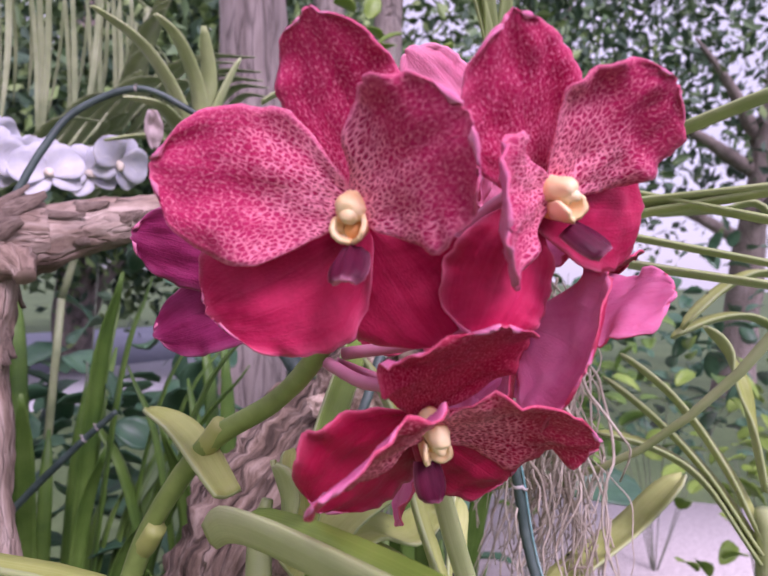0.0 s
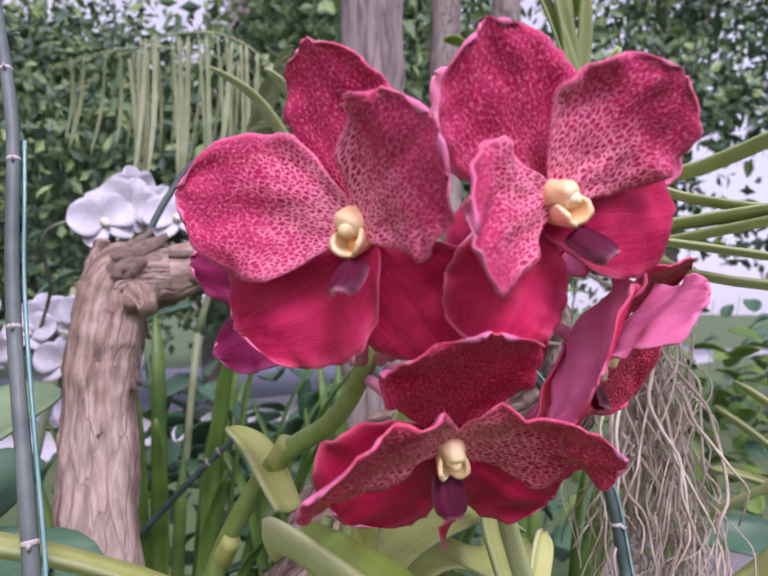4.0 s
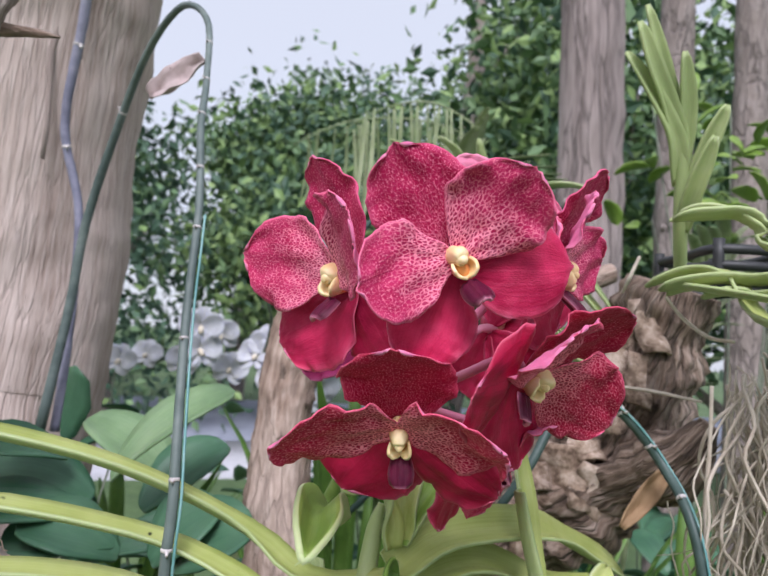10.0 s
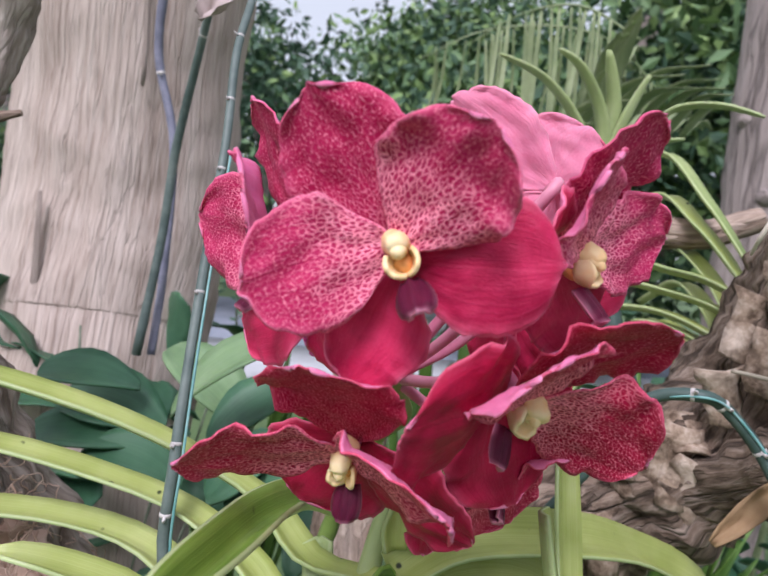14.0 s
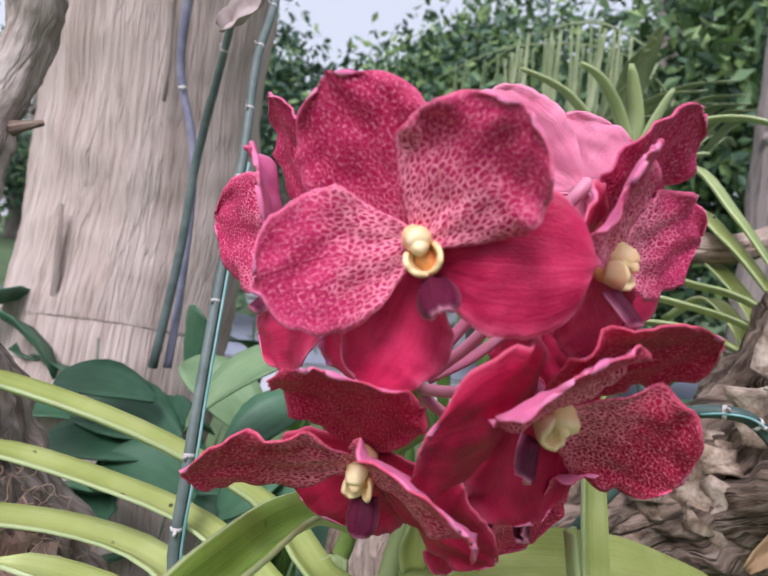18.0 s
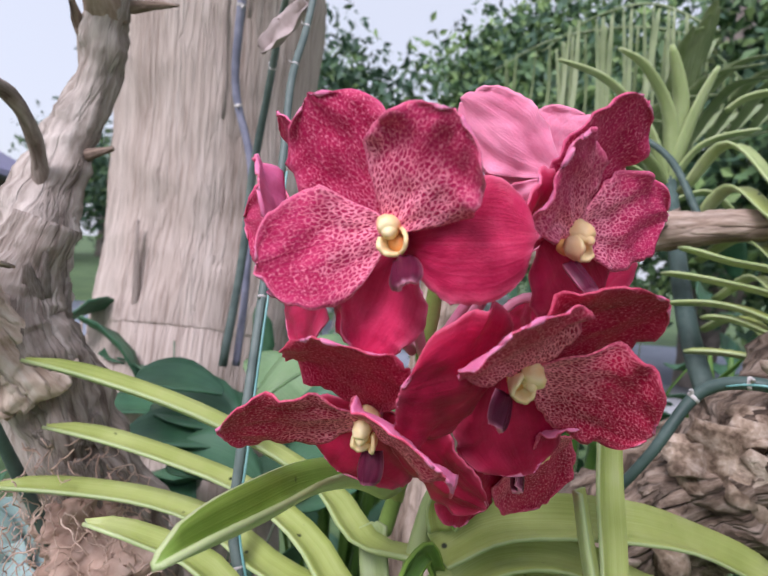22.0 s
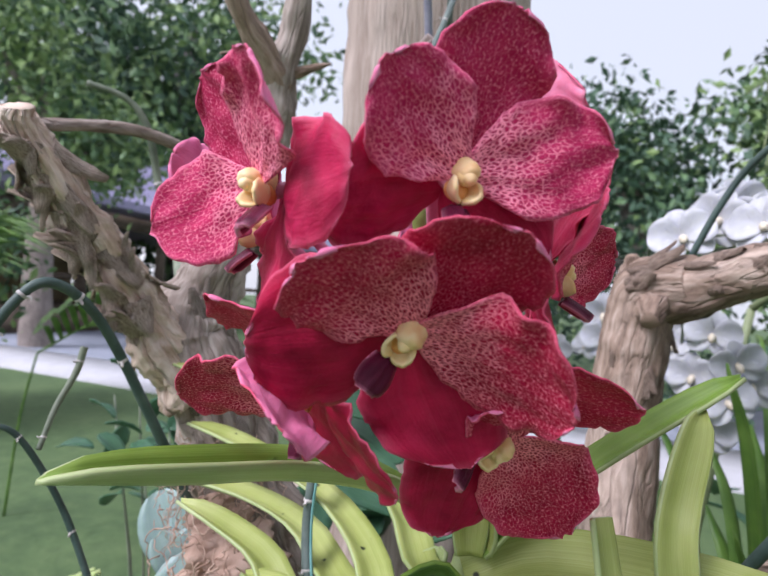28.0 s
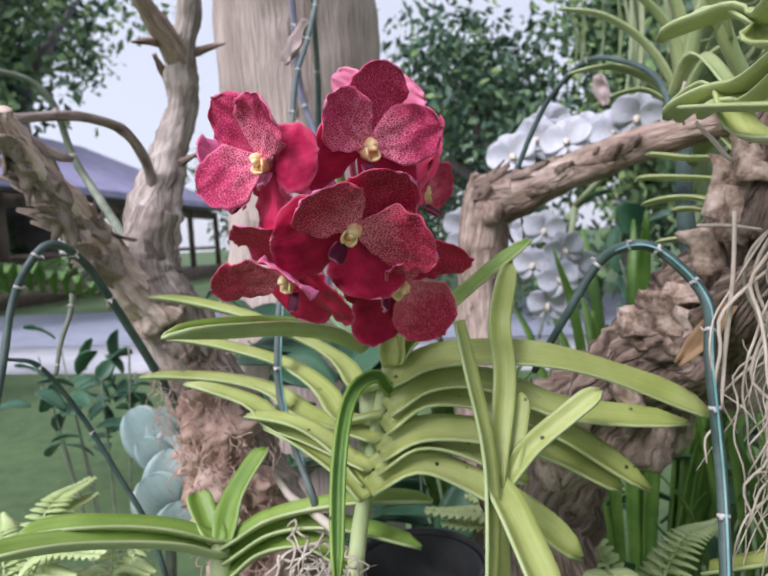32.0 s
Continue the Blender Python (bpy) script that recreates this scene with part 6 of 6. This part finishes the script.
WHITES = [
    ((-0.356, 0.508, 1.374), 60), ((-0.371, 0.554, 1.394), 50), ((-0.343, 0.576, 1.393), 40), ((-0.333, 0.605, 1.397), 70), ((-0.305, 0.623, 1.395), 60), ((-0.279, 0.634, 1.408), 50), ((-0.376, 0.578, 1.414), 75),
    ((-0.465, 0.625, 1.280), 50), ((-0.449, 0.647, 1.249), 70), ((-0.482, 0.616, 1.229), 40), ((-0.444, 0.633, 1.206), 60), ((-0.454, 0.672, 1.225), 55), ((-0.467, 0.629, 1.168), 45), ((-0.571, 0.545, 1.296), 60), ((-0.570, 0.547, 1.264), 80),
    ((-0.845, 0.607, 1.229), 40), ((-0.862, 0.672, 1.239), 30), ((-0.655, 0.618, 1.277), 45), ((-0.636, 0.641, 1.287), 35), ((-0.786, 0.693, 1.235), 50), ((-0.660, 0.689, 1.231), 40),
    ((-0.356, 0.547, 1.395), 35), ((-0.308, 0.556, 1.384), 30), ((-0.528, 0.641, 1.279), 35), ((-0.541, 0.629, 1.260), 25),
]
proto = white_flower()
rng = random.Random(4)
for i, (p, yaw) in enumerate(WHITES):
    m = Matrix.Translation(p) @ pose(0, 0, 0, rng.uniform(-20, 15), rng.uniform(-25, 25), yaw + rng.uniform(-12, 12))
    if i:
        copy_thing(proto, m)
    first = m if i == 0 else first
proto.matrix_basis = first
for pts in ([(-0.341, 0.500, 1.348), (-0.361, 0.588, 1.380), (-0.291, 0.653, 1.401)], [(-0.461, 0.606, 1.119), (-0.475, 0.642, 1.212), (-0.481, 0.637, 1.295)], [(-0.754, 0.685, 0.622), (-0.844, 0.599, 1.166), (-0.851, 0.687, 1.226), (-0.641, 0.666, 1.288)], [(-0.552, 0.645, 1.236), (-0.494, 0.604, 1.307), (-0.412, 0.509, 1.370), (-0.316, 0.575, 1.382)]):
    bm = bmesh.new()
    tube(bm, pts, [0.0022, 0.002, 0.0016], 24, 7)
    single("white_orchid_spike", bm, STEM_GREY, pts[0], "thin grey-green spike carrying white orchids", "orchid spike", "white orchid spikes")

# broad dark leaves of the moth orchids
MOTH = thing("moth_orchid_plant", (-0.295, 0.252, 1.153), "broad dark green moth orchid leaves by the trunk", "plant")
for b, t, w, m in (
    ((-0.302, 0.218, 1.197), (-0.326, 0.156, 1.208), 0.040, DARK_LEAF), ((-0.253, 0.220, 1.190), (-0.195, 0.263, 1.256), 0.040, MOTH_LEAF), ((-0.286, 0.227, 1.158), (-0.318, 0.150, 1.169), 0.045, DARK_LEAF),
    ((-0.270, 0.259, 1.160), (-0.249, 0.313, 1.208), 0.045, DARK_LEAF), ((-0.225, 0.237, 1.140), (-0.199, 0.265, 1.180), 0.05, DARK_LEAF), ((-0.252, 0.232, 1.139), (-0.285, 0.181, 1.164), 0.05, DARK_LEAF),
    ((-0.295, 0.236, 1.167), (-0.348, 0.179, 1.185), 0.06, DARK_LEAF), ((-0.277, 0.299, 1.162), (-0.341, 0.255, 1.220), 0.05, MOTH_LEAF), ((-0.208, 0.241, 1.141), (-0.170, 0.270, 1.172), 0.06, DARK_LEAF), ((-0.262, 0.238, 1.144), (-0.296, 0.176, 1.151), 0.05, DARK_LEAF)):
    bm = bmesh.new()
    paddle(bm, b, t, w, (0.3, -0.3, 0.9), 0.1)
    part("leaf", bm, [m, m], MOTH)

# grey paddle-leaved succulent and leafy shrubs
SUCC = thing("succulent", (-0.292, 0.071, 1.026), "grey-green succulent with paddle-shaped leaves", "plant")
for b, t, w in (((350, 1040), (300, 960), 0.05), ((355, 1040), (350, 900), 0.05), ((365, 1040), (410, 960), 0.045), ((345, 950), (285, 885), 0.03), ((350, 940), (265, 820), 0.045), ((360, 930), (330, 810), 0.04), ((370, 940), (400, 850), 0.035), ((380, 1090), (360, 1010), 0.05), ((345, 960), (345, 860), 0.03)):
    bm = bmesh.new()
    e0 = Vector((-0.301, 0.075, 1.051))
    dx = (Vector((-0.298, 0.120, 1.043)) - e0) / 100
    dz = (Vector((-0.284, 0.071, 1.010)) - e0) / 100
    q0 = e0 + dx * (b[0] - 350) + dz * (b[1] - 1000)
    q1 = e0 + dx * (t[0] - 350) + dz * (t[1] - 1000) + Vector((0.02, 0, 0))
    paddle(bm, q0, q1, w, (0.9, -0.2, 0.4), 0.1, belly=0.2)
    part("leaf", bm, [GREY_LEAF, GREY_LEAF], SUCC)
bm = bmesh.new()
tube(bm, [(-0.267, 0.066, 0.953), (-0.298, 0.073, 1.028), (-0.317, 0.080, 1.079)], [0.006, 0.005, 0.003], 10, 7)
part("stem", bm, STEM_GREY, SUCC)


def shrub(at, radius, count, leaf, material, label, seed):
    rng = random.Random(seed)
    at = Vector(at)
    top = thing("shrub", (at.x, at.y, 0), label, "shrub")
    bm = bmesh.new()
    lb = bmesh.new()
    for k in range(7):
        e = at + Vector((rng.uniform(-1, 1), rng.uniform(-1, 1), rng.uniform(-0.4, 1))) * radius
        tube(bm, [(at.x, at.y, 0), (at.x * 0.6 + e.x * 0.4, at.y * 0.6 + e.y * 0.4, at.z * 0.7), e], [0.0028, 0.0022, 0.0012], 10, 6)
    for _ in range(count):
        b = at + Vector((rng.gauss(0, 0.5), rng.gauss(0, 0.5), rng.gauss(0, 0.45))) * radius
        d = Vector((rng.gauss(0, 1), rng.gauss(0, 1), rng.gauss(0.1, 0.6))).normalized()
        paddle(lb, b, b + d * leaf * rng.uniform(0.7, 1.2), leaf * 0.55, (rng.gauss(0, 0.4), rng.gauss(0, 0.4), 1), 0.1, 6)
    part("stem", bm, STEM_GREY, top)
    tagged(part("foliage", lb, [material, material], top), kind="stuff")
    return top


shrub((-0.756, -0.020, 1.063), 0.10, 55, 0.05, DARK_LEAF, "leafy green shrub at the lawn's edge", 21)
shrub((-0.539, 0.276, 1.089), 0.14, 40, 0.09, DARK_LEAF, "dark leafy undergrowth below the trunk", 22)
shrub((-0.289, 0.338, 0.918), 0.16, 50, 0.08, DARK_LEAF, "dark leafy undergrowth under the orchid", 23)
shrub((0.029, 1.244, 1.642), 0.20, 60, 0.06, GREEN_TOP, "bright green leaves behind the basket orchid", 24)
shrub((0.62, 2.3, 0.95), 0.42, 170, 0.10, PALM, "green undergrowth beyond the hanging roots", 27)
shrub((1.25, 2.7, 1.0), 0.5, 170, 0.11, DARK_LEAF, "dark shrub beyond the hanging roots", 28)
shrub((1.15, 1.7, 0.8), 0.36, 110, 0.09, GREEN_TOP, "low pale green shrub beside the orchids", 29)
shrub((-0.549, 1.079, 0.991), 0.34, 130, 0.10, DARK_LEAF, "dense dark undergrowth behind the driftwood", 26)
shrub((-0.053, 1.008, 0.863), 0.30, 90, 0.09, DARK_LEAF, "dark leafy undergrowth behind the flower spike", 25)


def fern(at, count, length, label, seed, material):
    rng = random.Random(seed)
    at = Vector(at)
    top = thing("fern", at, label, "fern")
    for k in range(count):
        a = rng.uniform(0, 2 * math.pi)
        d = Vector((math.cos(a), math.sin(a), 0))
        L = length * rng.uniform(0.7, 1.1)
        line = spline([at, at + d * L * 0.35 + Vector((0, 0, L * 0.55)), at + d * L * 0.8 + Vector((0, 0, L * 0.6))], 22)
        bm = bmesh.new()
        tube(bm, line[::5], [0.0016, 0.0008], 12, 5)
        s = d.cross(Vector((0, 0, 1)))
        for i in range(3, 22):
            w = L * 0.22 * (1 - i / 23) + 0.004
            for sg in (-1, 1):
                blade(bm, [line[i], line[i] + s * sg * w * 0.5 + Vector((0, 0, 0.002)), line[i] + s * sg * w + d * w * 0.2], L * 0.05, 0.2, (0, 0, 1), 4)
        part("fern_leaf", bm, [material, material], top)
    return top


FERN = leaf_material("fern_green", (0.36, 0.46, 0.16), (0.50, 0.60, 0.27), (0.64, 0.72, 0.40), False)
fern((-0.215, -0.050, 0.994), 8, 0.12, "pale yellow-green fern at the foot of the wood", 31, FERN)
fern((-0.261, 0.018, 0.969), 7, 0.09, "pale yellow-green fern below the succulent", 32, FERN)
fern((-0.082, 0.388, 0.949), 8, 0.15, "fresh green fern under the gnarled wood", 33, FERN)
fern((-0.090, 0.449, 0.909), 7, 0.15, "fresh green fern under the gnarled wood", 34, FERN)

# moss and fibres on the forked wood, roots at the orchid's foot
FIBRE = surface("root_fibre", (0.26, 0.15, 0.11), (0.50, 0.345, 0.27), (0.70, 0.55, 0.47), 60, 20, 0.9, 0.3, 0.001)
roots("moss_fibres", [(-0.205, 0.103, 1.165), (-0.199, 0.112, 1.144), (-0.197, 0.126, 1.122), (-0.190, 0.136, 1.101), (-0.208, 0.096, 1.181)], 300, 0.03, 0.075, 0.00035, 6, "reddish-brown root fibres on the forked wood", FIBRE)
bm = bmesh.new()
tube(bm, [(-0.216, 0.106, 1.165), (-0.206, 0.113, 1.135), (-0.196, 0.124, 1.09), (-0.190, 0.134, 1.05), (-0.182, 0.142, 1.00), (-0.176, 0.148, 0.95)], [0.012, 0.024, 0.030, 0.031, 0.033, 0.034], 90, 40, 0.75, 42, 0.3, 21)
single("husk_mat", bm, FIBRE, (-0.196, 0.124, 1.09), "lumpy pinkish-brown coconut husk bound to the forked wood", "husk")
roots("moss_fibres", [(-0.172, 0.108, 1.12), (-0.168, 0.112, 1.09), (-0.164, 0.118, 1.06), (-0.158, 0.124, 1.03), (-0.154, 0.130, 1.00)], 420, 0.03, 0.06, 0.0005, 16, "pinkish-brown husk fibres matted on the forked wood", FIBRE)
POT = thing("plant_pot", (-0.035, 0.225, 0.97), "black plastic pot hanging behind the orchid's foot", "pot")
for name, prof in (("pot_wall", [(0.0, 0.030), (0.10, 0.041)]), ("pot_rim", [(0.094, 0.0435), (0.104, 0.0435)])):
    bm = bmesh.new()
    rings = []
    for side in (0, -0.002):
        for z, r in prof if side == 0 else prof[::-1]:
            rings.append([bm.verts.new((-0.035 + math.cos(k * math.pi / 16) * (r + side), 0.225 + math.sin(k * math.pi / 16) * (r + side), 0.97 + z)) for k in range(32)])
    for i in range(len(rings)):
        for k in range(32):
            q, w = rings[i], rings[(i + 1) % len(rings)]
            bm.faces.new((q[k], q[(k + 1) % 32], w[(k + 1) % 32], w[k]))
    part(name, bm, BLACK, POT)
bm = bmesh.new()
bmesh.ops.create_circle(bm, cap_ends=True, segments=32, radius=0.036, matrix=Matrix.Translation((-0.035, 0.225, 1.03)))
part("potting_bark", bm, STEM_DARK, POT)
roots("foot_roots", [(-0.032, 0.156, 1.099), (-0.030, 0.149, 1.092), (-0.017, 0.161, 1.093), (-0.007, 0.175, 1.092)], 60, 0.06, 0.04, 0.0008, 7, "tangle of grey orchid roots at the plant's foot")
bm = bmesh.new()
tube(bm, [(-0.119, 0.149, 1.117), (-0.102, 0.156, 1.105), (-0.059, 0.163, 1.109), (-0.023, 0.170, 1.109)], [0.0022, 0.003, 0.003, 0.0028], 20, 8, 0.1, 60)
single("aerial_root", bm, ROOT, (-0.119, 0.149, 1.117), "thick pale aerial root reaching the wood", "root", "thick aerial roots")

single("paving", slab(bmesh.new(), [(0.3, 2.6), (2.2, 2.2), (2.6, 3.4), (0.6, 3.9)], -0.02, 0.04), TIE, (1.4, 3.0, 0), "pinkish-grey paving beside the lawn", "paving", kind="structure")
